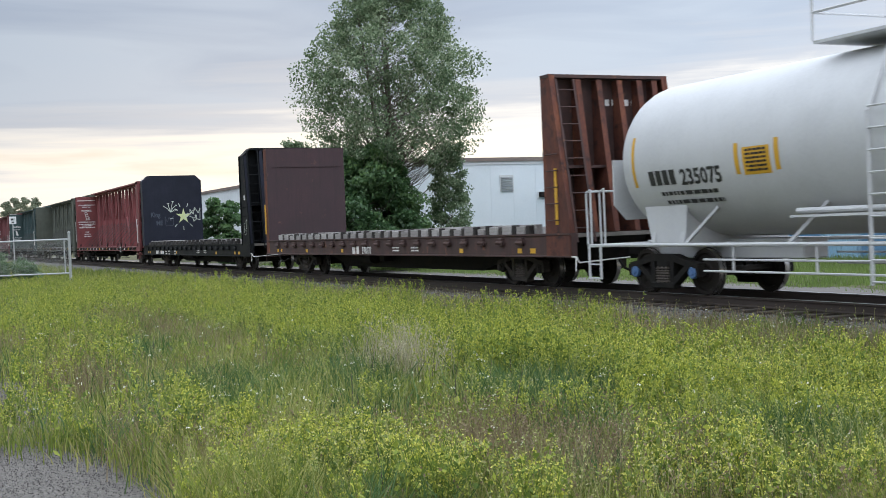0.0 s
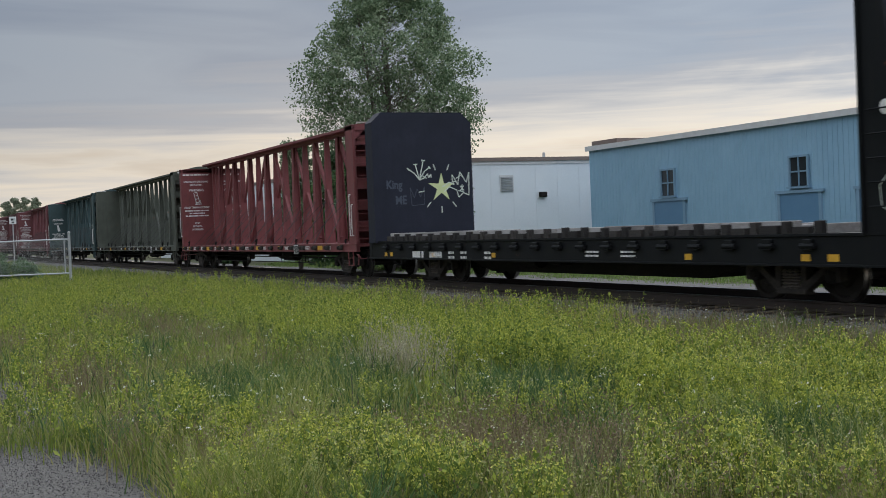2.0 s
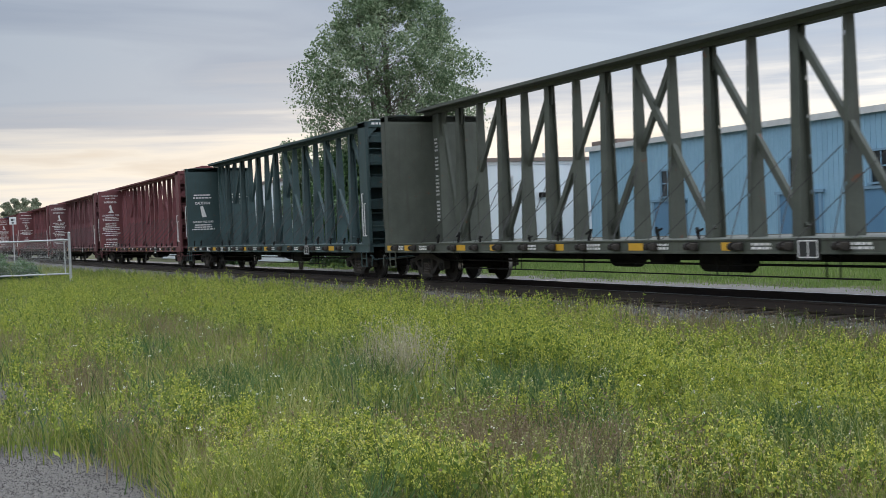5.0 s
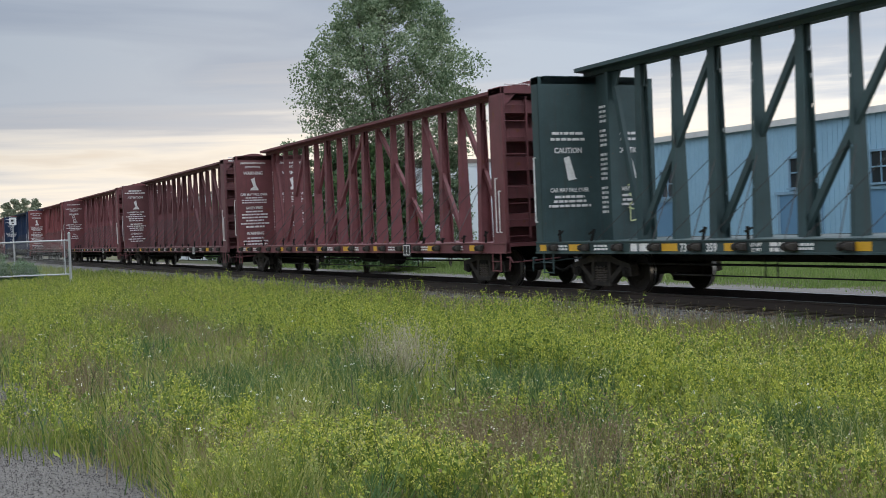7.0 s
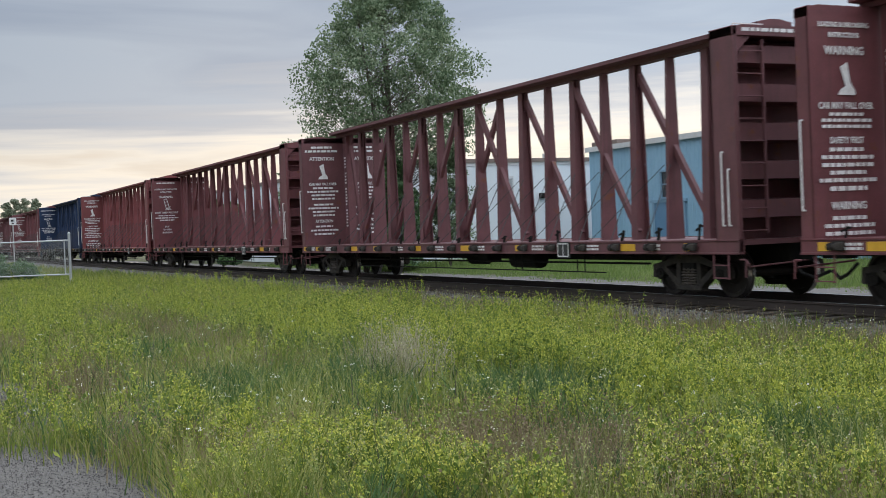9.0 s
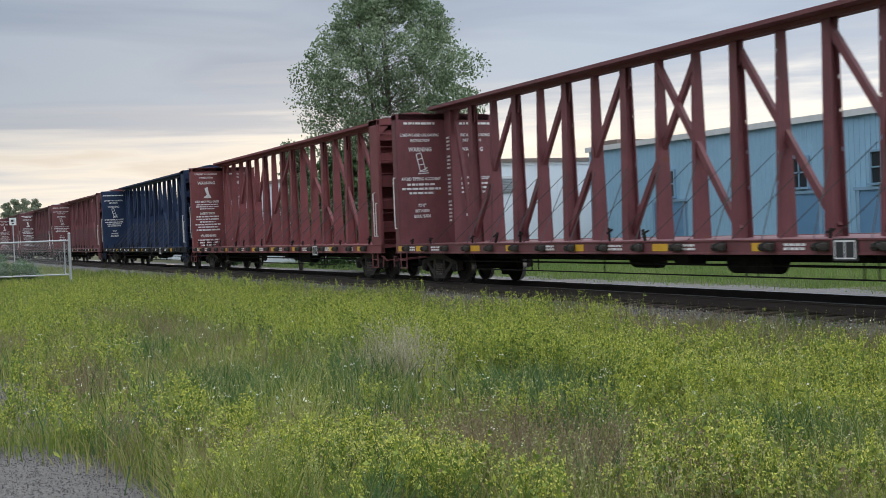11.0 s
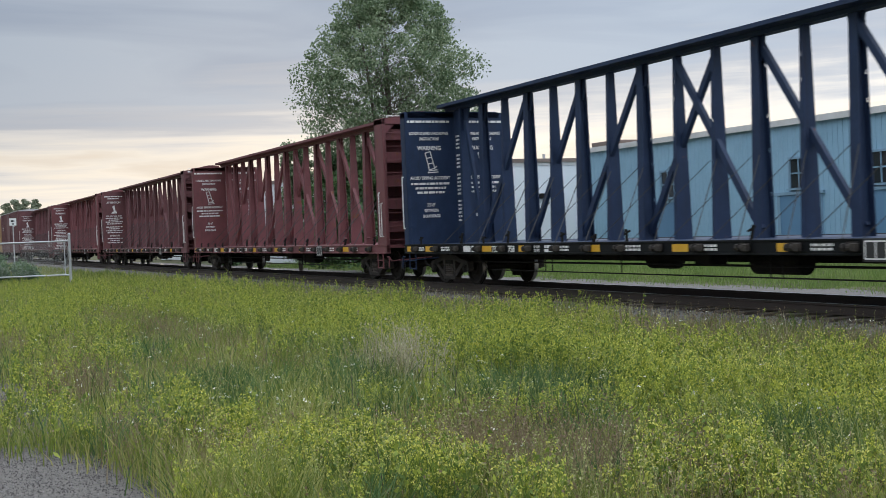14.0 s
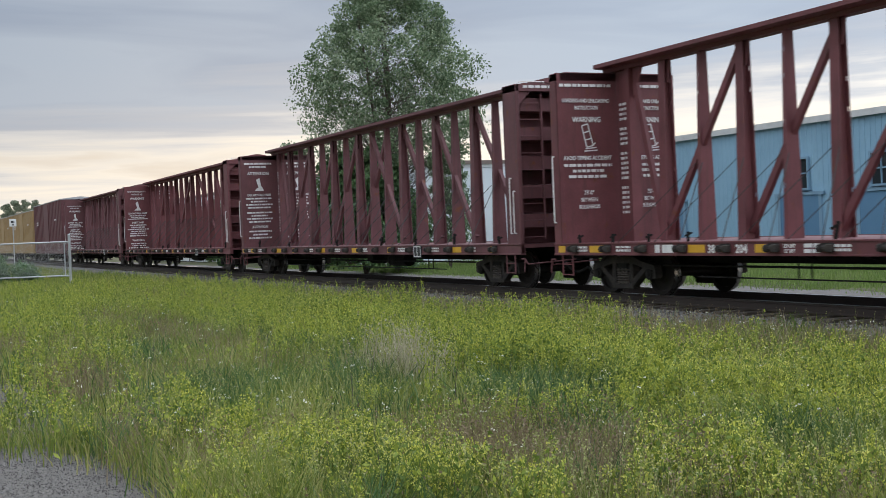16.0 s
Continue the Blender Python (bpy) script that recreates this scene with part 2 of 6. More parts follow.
M = {
    "maroon": car_paint("maroon_car_paint", (0.150, 0.050, 0.054)),
    "maroon_bright": car_paint("red_oxide_car_paint", (0.180, 0.050, 0.051)),
    "maroon_dull": car_paint("dull_maroon_car_paint", (0.132, 0.052, 0.056), 0.35),
    "olive": car_paint("olive_green_car_paint", (0.078, 0.085, 0.068), 0.2),
    "teal": car_paint("dark_teal_car_paint", (0.038, 0.066, 0.067), 0.15),
    "blue": car_paint("navy_blue_car_paint", (0.018, 0.033, 0.073), 0.08, (0.02, 0.02, 0.026), 0.22),
    "slate": car_paint("slate_blue_paint", (0.017, 0.019, 0.031), 0.03, (0.011, 0.012, 0.017), 0.2),
    "black": car_paint("black_car_paint", (0.007, 0.008, 0.009), 0.05, (0.014, 0.012, 0.011), 0.15),
    "rusty": material("rusty_brown_steel", [(0.038, 0.022, 0.021), (0.064, 0.033, 0.029), (0.105, 0.050, 0.040)], 0.8, scale=2.6, rust=(0.17, 0.070, 0.040), rust_amount=0.36, bump=0.3, fine=30, streak=(0.03, 0.02, 0.02), streak_amount=0.8),
    "orange_rust": material("orange_rusted_steel", [(0.05, 0.018, 0.014), (0.115, 0.036, 0.022), (0.24, 0.082, 0.036)], 0.85, scale=2.2, stretch=(1, 1, 0.35), rust=(0.035, 0.016, 0.014), rust_amount=0.75, bump=0.3, fine=30),
    "plum": material("weathered_plum_steel", [(0.027, 0.014, 0.016), (0.043, 0.021, 0.025), (0.064, 0.031, 0.034)], 0.72, scale=0.8, rust=(0.13, 0.055, 0.040), rust_amount=0.30, streak=(0.022, 0.014, 0.015), streak_amount=0.7, bump=0.15, fine=40),
    "white_tank": material("white_tank_paint", [(0.46, 0.465, 0.475), (0.53, 0.535, 0.545), (0.58, 0.585, 0.595)], 0.62, scale=0.8, bump=0.04, fine=20, streak=(0.45, 0.43, 0.40), streak_amount=0.25),
    "running": material("dark_running_gear_steel", [(0.005, 0.005, 0.005), (0.012, 0.011, 0.010), (0.028, 0.023, 0.019)], 0.8, scale=4, bump=0.3, fine=70, glossy=0.2),
    "sideframe": material("dusty_cast_steel", [(0.016, 0.014, 0.013), (0.038, 0.033, 0.029), (0.085, 0.070, 0.058)], 0.85, scale=5, bump=0.35, fine=60, glossy=0.2),
    "spring": material("dusty_coil_spring_steel", [(0.06, 0.052, 0.045), (0.12, 0.10, 0.088)], 0.8, scale=8, bump=0.1, glossy=0.25),
    "dark_timber": material("dark_oily_timber", [(0.012, 0.010, 0.010), (0.028, 0.024, 0.022), (0.06, 0.05, 0.045)], 0.9, scale=3, stretch=(1, 6, 6), bump=0.3, piece=0.4),
    "wheel": material("worn_wheel_steel", [(0.012, 0.010, 0.009), (0.030, 0.024, 0.020)], 0.65, metal=0.2, scale=6, bump=0.15, glossy=0.25),
    "tread": material("polished_wheel_tread", [(0.30, 0.29, 0.28), (0.42, 0.41, 0.40)], 0.3, metal=1.0, scale=6, bump=0.02),
    "cap_blue": material("blue_bearing_cap", [(0.05, 0.12, 0.26), (0.09, 0.18, 0.36)], 0.6, scale=8),
    "lettering": material("white_stencil_paint", [(0.50, 0.48, 0.46), (0.72, 0.70, 0.68), (0.80, 0.79, 0.77)], 0.75, scale=9, bump=0.0, fine=40),
    "black_lettering": material("black_stencil_paint", [(0.02, 0.02, 0.02), (0.03, 0.03, 0.03)], 0.6, scale=6, bump=0.0),
    "yellow": material("yellow_reflective_tape", [(0.55, 0.29, 0.02), (0.72, 0.40, 0.03)], 0.5, scale=6, bump=0.05),
    "graffiti": material("pale_spray_paint", [(0.50, 0.56, 0.50), (0.66, 0.70, 0.60)], 0.7, scale=5, bump=0.0),
    "faint": material("faint_blue_scrawl", [(0.040, 0.050, 0.072), (0.060, 0.072, 0.098)], 0.7, scale=5, bump=0.0),
    "lime": material("lime_spray_paint", [(0.52, 0.58, 0.28), (0.62, 0.66, 0.36)], 0.7, scale=5, bump=0.0),
    "cable": material("galvanised_cable", [(0.03, 0.028, 0.027), (0.06, 0.057, 0.054)], 0.6, metal=0.3, scale=8, bump=0.0),
    "deck_wood": material("weathered_deck_timber", [(0.12, 0.105, 0.09), (0.21, 0.19, 0.17), (0.30, 0.28, 0.26)], 0.9, scale=2, stretch=(8, 1, 1), bump=0.3, island=0.5),
    "riser_wood": material("pale_grey_timber", [(0.18, 0.165, 0.16), (0.30, 0.28, 0.27), (0.42, 0.40, 0.39)], 0.9, scale=3, stretch=(1, 6, 6), bump=0.3, piece=0.5),
    "tan": material("tan_car_paint", [(0.28, 0.18, 0.08), (0.36, 0.24, 0.11), (0.42, 0.29, 0.14)], 0.7, scale=1.2, rust=RUST, rust_amount=0.15),
    "grey_roof": material("galvanised_car_roof", [(0.36, 0.36, 0.37), (0.48, 0.48, 0.49)], 0.5, metal=0.3, scale=2),
    "rail": material("rail_web_steel", [(0.030, 0.022, 0.018), (0.055, 0.038, 0.030)], 0.75, scale=6, bump=0.2),
    "rail_head": material("polished_rail_head", [(0.25, 0.24, 0.23), (0.38, 0.37, 0.36)], 0.35, metal=1.0, scale=3, bump=0.02),
    "sleeper": material("creosoted_timber", [(0.035, 0.028, 0.022), (0.07, 0.055, 0.045), (0.11, 0.09, 0.075)], 0.95, scale=3, stretch=(6, 1, 6), bump=0.4, piece=0.4),
    "ballast": material("grey_ballast_stone", [(0.045, 0.041, 0.038), (0.085, 0.079, 0.074), (0.15, 0.14, 0.132)], 0.95, scale=14, bump=0.6, fine=90, island=0.7, glossy=0.08),
    "stone": material("crushed_ballast_rock", [(0.07, 0.064, 0.060), (0.13, 0.123, 0.116), (0.24, 0.228, 0.217)], 0.95, scale=9, bump=0.3, fine=60, island=0.9, glossy=0.08),
    "gravel": material("grey_gravel", [(0.055, 0.050, 0.045), (0.10, 0.092, 0.082), (0.18, 0.165, 0.150)], 0.95, scale=22, bump=0.6, fine=120, island=0.6, glossy=0.08),
    "blue_siding": material("pale_blue_metal_siding", [(0.22, 0.38, 0.50), (0.255, 0.43, 0.56), (0.29, 0.47, 0.60)], 0.55, scale=0.5, bump=0.04, fine=9, streak=(0.20, 0.30, 0.38), streak_amount=0.35),
    "blue_door": material("blue_door_paint", [(0.09, 0.20, 0.33), (0.12, 0.25, 0.39)], 0.5, scale=0.8, bump=0.05),
    "blue_trim": material("grey_blue_trim_paint", [(0.17, 0.29, 0.40), (0.22, 0.35, 0.46)], 0.6, scale=2, bump=0.05),
    "white_trim": material("off_white_trim_paint", [(0.52, 0.52, 0.51), (0.66, 0.66, 0.65)], 0.6, scale=2, bump=0.05),
    "white_siding": material("pale_grey_white_siding", [(0.62, 0.66, 0.68), (0.68, 0.72, 0.74), (0.72, 0.75, 0.77)], 0.6, scale=0.4, bump=0.03, fine=8),
    "roof_brown": material("brown_parapet_metal", [(0.16, 0.12, 0.105), (0.23, 0.18, 0.15)], 0.7, scale=1.5),
    "galv": material("galvanised_steel_tube", [(0.36, 0.37, 0.37), (0.50, 0.51, 0.51)], 0.45, metal=0.5, scale=5, bump=0.03),
    "sign_white": material("white_sign_face", [(0.62, 0.63, 0.62), (0.74, 0.74, 0.73)], 0.5, scale=3, bump=0.0),
    "bark": material("grey_brown_bark", [(0.07, 0.058, 0.046), (0.14, 0.12, 0.098)], 0.95, scale=6, stretch=(1, 1, 0.3), bump=0.6),
    # the palest poplar tone paints sheen highlights onto single leaves
    "poplar": leafy("poplar_leaf", [(0.052, 0.095, 0.042), (0.135, 0.200, 0.100), (0.34, 0.41, 0.26)], 0.5, 0.45, 1.0, 0.48),
    "broadleaf": leafy("broadleaf_foliage", [(0.034, 0.082, 0.033), (0.080, 0.158, 0.060), (0.17, 0.28, 0.10)], 0.5, 0.36, 0.8, 0.45),
    # distance haze is mixed into this leaf colour, paler than the nearer trees
    "hedge": leafy("haze_paled_far_foliage", [(0.15, 0.18, 0.12), (0.21, 0.24, 0.16), (0.28, 0.30, 0.21)], 0.3, 0.25),
    "grass": leafy("meadow_grass", [(0.056, 0.100, 0.020), (0.130, 0.185, 0.034), (0.235, 0.270, 0.050), (0.38, 0.355, 0.13)], 0.45, 0.30, 1.1),
    "weed": leafy("weed_stem_and_leaf", [(0.070, 0.120, 0.024), (0.170, 0.235, 0.040), (0.34, 0.385, 0.062)], 0.5, 0.32, 1.2),
    "tussock": leafy("dark_green_tussock", [(0.028, 0.066, 0.020), (0.065, 0.130, 0.038), (0.12, 0.19, 0.07)], 0.7, 0.28, 1.0),
    "white_flower": leafy("small_white_flower", [(0.55, 0.55, 0.45), (0.70, 0.70, 0.60), (0.78, 0.78, 0.68)], 0.7, 0.2),
    "flower": leafy("yellow_green_blossom", [(0.38, 0.40, 0.055), (0.53, 0.525, 0.085), (0.69, 0.65, 0.20)], 0.4, 0.35),
    "dry": leafy("dry_seed_grass", [(0.125, 0.090, 0.052), (0.21, 0.158, 0.095), (0.34, 0.27, 0.17)], 0.4, 0.35),
    "dry_green": leafy("pale_seeding_grass", [(0.18, 0.23, 0.06), (0.30, 0.33, 0.10), (0.46, 0.45, 0.22)], 0.4, 0.35, 1.0),
    "mown": leafy("trackside_grass", [(0.095, 0.155, 0.038), (0.15, 0.22, 0.055), (0.22, 0.28, 0.09)], 0.35, 0.35),
    "straw": leafy("bleached_straw", [(0.26, 0.23, 0.14), (0.40, 0.36, 0.24), (0.54, 0.50, 0.37)], 1.0, 0.3),
}

# glass of the windows
glass = bpy.data.materials.new("dark_window_glass")
glass.use_nodes = True
gb = glass.node_tree.nodes["Principled BSDF"]
gb.inputs["Base Color"].default_value = (0.03, 0.035, 0.04, 1)
gb.inputs["Roughness"].default_value = 0.08
M["glass"] = glass


def soil_material():
    """Field soil with green thatch; a gravel patch shows where the plants give way."""
    m = bpy.data.materials.new("field_soil")
    m.use_nodes = True
    n, l = m.node_tree.nodes, m.node_tree.links
    b = n["Principled BSDF"]
    b.inputs["Roughness"].default_value = 0.95
    b.inputs["Specular IOR Level"].default_value = 0.1
    tc = n.new("ShaderNodeTexCoord")
    big = n.new("ShaderNodeTexNoise")
    big.inputs["Scale"].default_value, big.inputs["Detail"].default_value = 0.7, 8
    l.new(tc.outputs["Object"], big.inputs["Vector"])
    fine = n.new("ShaderNodeTexNoise")
    fine.inputs["Scale"].default_value, fine.inputs["Detail"].default_value = 25, 5
    l.new(tc.outputs["Object"], fine.inputs["Vector"])
    a = n.new("ShaderNodeMath")
    a.operation = "MULTIPLY_ADD"
    l.new(fine.outputs["Fac"], a.inputs[0])
    a.inputs[1].default_value = 0.5
    l.new(big.outputs["Fac"], a.inputs[2])
    cr = ramp(n, [(0.45, (0.035, 0.04, 0.02)), (0.65, (0.055, 0.065, 0.028)), (0.85, (0.09, 0.085, 0.05)), (1.0, (0.13, 0.11, 0.08))])
    l.new(a.outputs[0], cr.inputs[0])
    l.new(cr.outputs[0], b.inputs["Base Color"])
    bp = n.new("ShaderNodeBump")
    bp.inputs["Strength"].default_value, bp.inputs["Distance"].default_value = 0.8, 0.05
    l.new(a.outputs[0], bp.inputs["Height"])
    l.new(bp.outputs[0], b.inputs["Normal"])
    return m


M["soil"] = soil_material()


# ---------------------------------------------------------------- mesh helpers
def part(name, bm, mat, parent=None, label="", smooth=False):
    """Links a bmesh as one mesh object under a thing or a part."""
    me = bpy.data.meshes.new(name)
    bm.to_mesh(me)
    bm.free()
    return part_of(name, me, mat, parent, label, smooth)


def part_of(name, me, mat, parent=None, label="", smooth=False):
    if mat is not None and not me.materials:
        me.materials.append(mat)
    if smooth:
        me.polygons.foreach_set("use_smooth", [True] * len(me.polygons))
    ob = new(name, me)
    if parent is not None:
        ob.parent = parent
    if label:
        tagged(ob, label)
    return ob


def box(bm, x0, x1, y0, y1, z0, z1, bevel=0.0):
    vs = [bm.verts.new((x, y, z)) for z in (z0, z1) for y in (y0, y1) for x in (x0, x1)]
    fs = [bm.faces.new([vs[i] for i in q]) for q in ((0, 2, 3, 1), (4, 5, 7, 6), (0, 1, 5, 4), (2, 6, 7, 3), (0, 4, 6, 2), (1, 3, 7, 5))]
    if bevel:
        es = list({e for f in fs for e in f.edges})
        bmesh.ops.bevel(bm, geom=es, offset=bevel, segments=1, affect="EDGES")
    return bm


def prism(bm, pts, axis, a, b):
    """A polygon given in the plane across the axis, drawn out from a to b."""
    def place(u, v, w):
        return {"x": (w, u, v), "y": (u, w, v), "z": (u, v, w)}[axis]
    lo = [bm.verts.new(place(u, v, a)) for u, v in pts]
    hi = [bm.verts.new(place(u, v, b)) for u, v in pts]
    n = len(pts)
    bm.faces.new(lo)
    bm.faces.new(hi[::-1])
    for i in range(n):
        bm.faces.new((lo[i], hi[i], hi[(i + 1) % n], lo[(i + 1) % n]))
    bmesh.ops.recalc_face_normals(bm, faces=bm.faces)
    return bm


def bar(bm, p, q, w, h=None, up=(0, 0, 1), w2=None):
    """A straight bar from p to q, w wide (w2 at its far end) and h deep."""
    p, q = Vector(p), Vector(q)
    h = h or w
    d = (q - p).normalized()
    s = d.cross(Vector(up))
    s = s.normalized() if s.length > 1e-4 else d.orthogonal().normalized()
    u = s.cross(d)
    vs = []
    for c, ww in ((p, w), (q, w2 or w)):
        for a, b in ((-1, -1), (1, -1), (1, 1), (-1, 1)):
            vs.append(bm.verts.new(c + s * a * ww / 2 + u * b * h / 2))
    for f in ((3, 2, 1, 0), (4, 5, 6, 7), (0, 1, 5, 4), (1, 2, 6, 5), (2, 3, 7, 6), (3, 0, 4, 7)):
        bm.faces.new([vs[i] for i in f])
    return bm


def tube(bm, p, q, r, seg=8, r2=None, caps=True):
    p, q = Vector(p), Vector(q)
    d = (q - p).normalized()
    s = d.orthogonal().normalized()
    u = d.cross(s)
    rings = []
    for c, rr in ((p, r), (q, r if r2 is None else r2)):
        rings.append([bm.verts.new(c + (s * math.cos(2 * math.pi * i / seg) + u * math.sin(2 * math.pi * i / seg)) * rr) for i in range(seg)])
    for i in range(seg):
        j = (i + 1) % seg
        bm.faces.new((rings[0][i], rings[0][j], rings[1][j], rings[1][i]))
    if caps:
        bm.faces.new(rings[0][::-1])
        bm.faces.new(rings[1])
    return bm


def lathe(bm, profile, axis_o, axis_d, seg=24):
    """Turns (distance along the axis, radius) pairs round an axis."""
    o, d = Vector(axis_o), Vector(axis_d).normalized()
    s = d.orthogonal().normalized()
    u = d.cross(s)
    rings = []
    for a, r in profile:
        rings.append([bm.verts.new(o + d * a + (s * math.cos(2 * math.pi * i / seg) + u * math.sin(2 * math.pi * i / seg)) * r) for i in range(seg)] if r > 1e-5 else [bm.verts.new(o + d * a)])
    for ra, rb in zip(rings, rings[1:]):
        for i in range(seg):
            j = (i + 1) % seg
            if len(ra) == 1:
                bm.faces.new((ra[0], rb[j], rb[i]))
            elif len(rb) == 1:
                bm.faces.new((ra[i], ra[j], rb[0]))
            else:
                bm.faces.new((ra[i], ra[j], rb[j], rb[i]))
    return bm


FACE_X = Matrix(((0, 0, 1, 0), (1, 0, 0, 0), (0, 1, 0, 0), (0, 0, 0, 1)))     # written on a face that looks along +x
FACE_Y = Matrix(((1, 0, 0, 0), (0, 0, -1, 0), (0, 1, 0, 0), (0, 0, 0, 1)))    # written on a face that looks along -y


def words(text, size, where, face, mat, parent, wide=1.0, align="CENTER", bold=0.035):
    """Stencilled words as a thin mesh on a face; where is the middle of the line."""
    cu = bpy.data.curves.new("lettering", "FONT")
    cu.body, cu.size, cu.align_x, cu.extrude, cu.resolution_u = text, size * 1.35, align, 0.002, 2
    cu.offset = size * bold
    tmp = bpy.data.objects.new("lettering", cu)
    me = bpy.data.meshes.new_from_object(tmp)
    bpy.data.objects.remove(tmp)
    me.transform(Matrix.Translation(where) @ face @ Matrix.Diagonal((wide, 1, 1, 1)) @ Matrix.Translation((0, -size / 2, 0)))
    return part_of("lettering", me, mat, parent)


def bars_of_text(rows, face, mat, parent, seed=0):
    """Lines of unreadable writing as short plain bars: rows of (middle, width, height)."""
    rnd = random.Random(seed)
    bm = bmesh.new()
    for c, width, h in rows:
        x = -width / 2
        while x < width / 2:
            w = min(h * rnd.uniform(0.7, 3.2), width / 2 - x)
            if w > 0.01:
                m = Matrix.Translation(c) @ face
                vs = [bm.verts.new(m @ Vector((a, b, 0.003))) for a, b in ((x, -h / 2), (x + w, -h / 2), (x + w, h / 2), (x, h / 2))]
                bm.faces.new(vs)
            x += w + h * 0.45
    return tagged(part("lettering", bm, mat, parent), kind="stuff")


def shape_mark(name, pts, c, face, mat, parent, label=""):
    bm = bmesh.new()
    m = Matrix.Translation(c) @ face
    bm.faces.new([bm.verts.new(m @ Vector((a, b, 0.004))) for a, b in pts])
    return part(name, bm, mat, parent, label)


def strokes(name, lines, width, c, face, mat, parent, label=""):
    bm = bmesh.new()
    m = Matrix.Translation(c) @ face
    nrm = face.to_3x3() @ Vector((0, 0, 1))
    for line in lines:
        for p, q in zip(line, line[1:]):
            bar(bm, m @ Vector((*p, 0.003)), m @ Vector((*q, 0.003)), width, 0.004, up=nrm)
    return part(name, bm, mat, parent, label)


# ---------------------------------------------------------------- ground, track
def ground_height(y):
    """Level of the ground sheet across the line."""
    stops = ((-400, FIELD_Z), (10.6, FIELD_Z), (11.6, -0.50), (12.55, -0.235), (16.65, -0.235), (17.8, -0.46), (19.2, -0.50), (400, -0.50))
    for (a, za), (b, zb) in zip(stops, stops[1:]):
        if y <= b:
            return za + (zb - za) * (y - a) / (b - a)
    return -0.55


def build_ground():
    bm = bmesh.new()
    xs = [-2500, -600, -250, -150] + [-120 + 1.0 * i for i in range(150)] + [60, 200, 1500]
    ys = [-1500, -200, -40, -10] + [0.8 * i for i in range(0, 13)] + [10.6, 11.1, 11.6, 12.1, 12.55, 13.5, 14.6, 15.7, 16.65, 17.2, 17.8, 18.5, 19.2, 22, 27, 34, 45, 90, 300, 2500]
    rows = []
    for y in ys:
        row = []
        for x in xs:
            z = ground_height(y)
            if -120 < x < 30 and -10 < y < 40:
                k = 1.0 if y < 10.6 or y > 19 else 0.35
                z += k * 0.05 * noise.noise((x * 0.5, y * 0.5, 0))
            row.append(bm.verts.new((x, y, z)))
        rows.append(row)
    for a, b in zip(rows, rows[1:]):
        for i in range(len(xs) - 1):
            bm.faces.new((a[i], a[i + 1], b[i + 1], b[i]))
    g = part("ground", bm, M["soil"], smooth=True)
    g.data.materials.append(M["ballast"])
    for p in g.data.polygons:
        if 11.3 < p.center.y < 21.9:
            p.material_index = 1
    tagged(g, "flat weedy field soil crossed by a grey ballast bed", "ground", kind="structure")
    return g


build_ground()


def build_track():
    track = tagged(new("track"), "single railway track of steel rails on dark timber sleepers", "railway track", kind="structure")
    profile = [(-0.075, -0.172), (0.075, -0.172), (0.075, -0.160), (0.012, -0.140), (0.010, -0.045), (0.036, -0.034), (0.036, -0.004), (0.026, 0.0), (-0.026, 0.0), (-0.036, -0.004), (-0.036, -0.034), (-0.010, -0.045), (-0.012, -0.140), (-0.075, -0.160)]
    for side in (-1, 1):
        bm = bmesh.new()
        prism(bm, [(TRACK_Y + side * 0.755 + u, v) for u, v in profile], "x", -420, 60)
        r = part("rail", bm, M["rail"], track, "dark rusted steel rail with a polished head")
        r.data.materials.append(M["rail_head"])
        for p in r.data.polygons:
            if p.normal.z > 0.9 and p.center.z > -0.01:
                p.material_index = 1
    bm = bmesh.new()
    box(bm, -0.115, 0.115, -1.3, 1.3, -0.34, -0.172, bevel=0.012)
    me = bpy.data.meshes.new("sleeper")
    bm.to_mesh(me)
    bm.free()
    rnd = random.Random(4)
    for i in range(230):
        s = part_of("sleeper", me, M["sleeper"], track)
        s.matrix_basis = pose(-118 + i * 0.54 + rnd.uniform(-0.02, 0.02), TRACK_Y + rnd.uniform(-0.05, 0.05), rnd.uniform(-0.012, 0.0), 0, 0, rnd.uniform(-1, 1))


build_track()


# ---------------------------------------------------------------- the train
HALF = 1.53              # half the width of a car
WHEEL_R = 0.43
CARS, WHEELSETS = [], []
SHARED = {}


def shared(key, make):
    if key not in SHARED:
        bm = bmesh.new()
        make(bm)
        me = bpy.data.meshes.new(key)
        bm.to_mesh(me)
        bm.free()
        SHARED[key] = me
    return SHARED[key]


def make_wheelset(bm):
    for s in (-1, 1):
        prof = [(-0.070, 0.10), (-0.070, 0.17), (-0.030, 0.20), (-0.025, 0.33), (-0.062, 0.355), (-0.062, WHEEL_R - 0.012), (-0.055, WHEEL_R), (0.030, WHEEL_R + 0.003),
                (0.042, WHEEL_R + 0.028), (0.068, WHEEL_R + 0.026), (0.070, 0.36), (0.02, 0.34), (0.015, 0.20), (0.06, 0.17), (0.06, 0.09)]
        lathe(bm, [(a, r) for a, r in prof], (0, s * 0.755, 0), (0, -s, 0), 28)
    tube(bm, (0, -1.02, 0), (0, 1.02, 0), 0.085, 10)
    # core holes show as small plates on the web
    for s in (-1, 1):
        for k in range(2):
            a = k * math.pi
            box(bm, 0.25 * math.cos(a) - 0.03, 0.25 * math.cos(a) + 0.03, s * 0.755 + s * 0.028 - 0.006, s * 0.755 + s * 0.028 + 0.006, 0.25 * math.sin(a) - 0.03, 0.25 * math.sin(a) + 0.03)


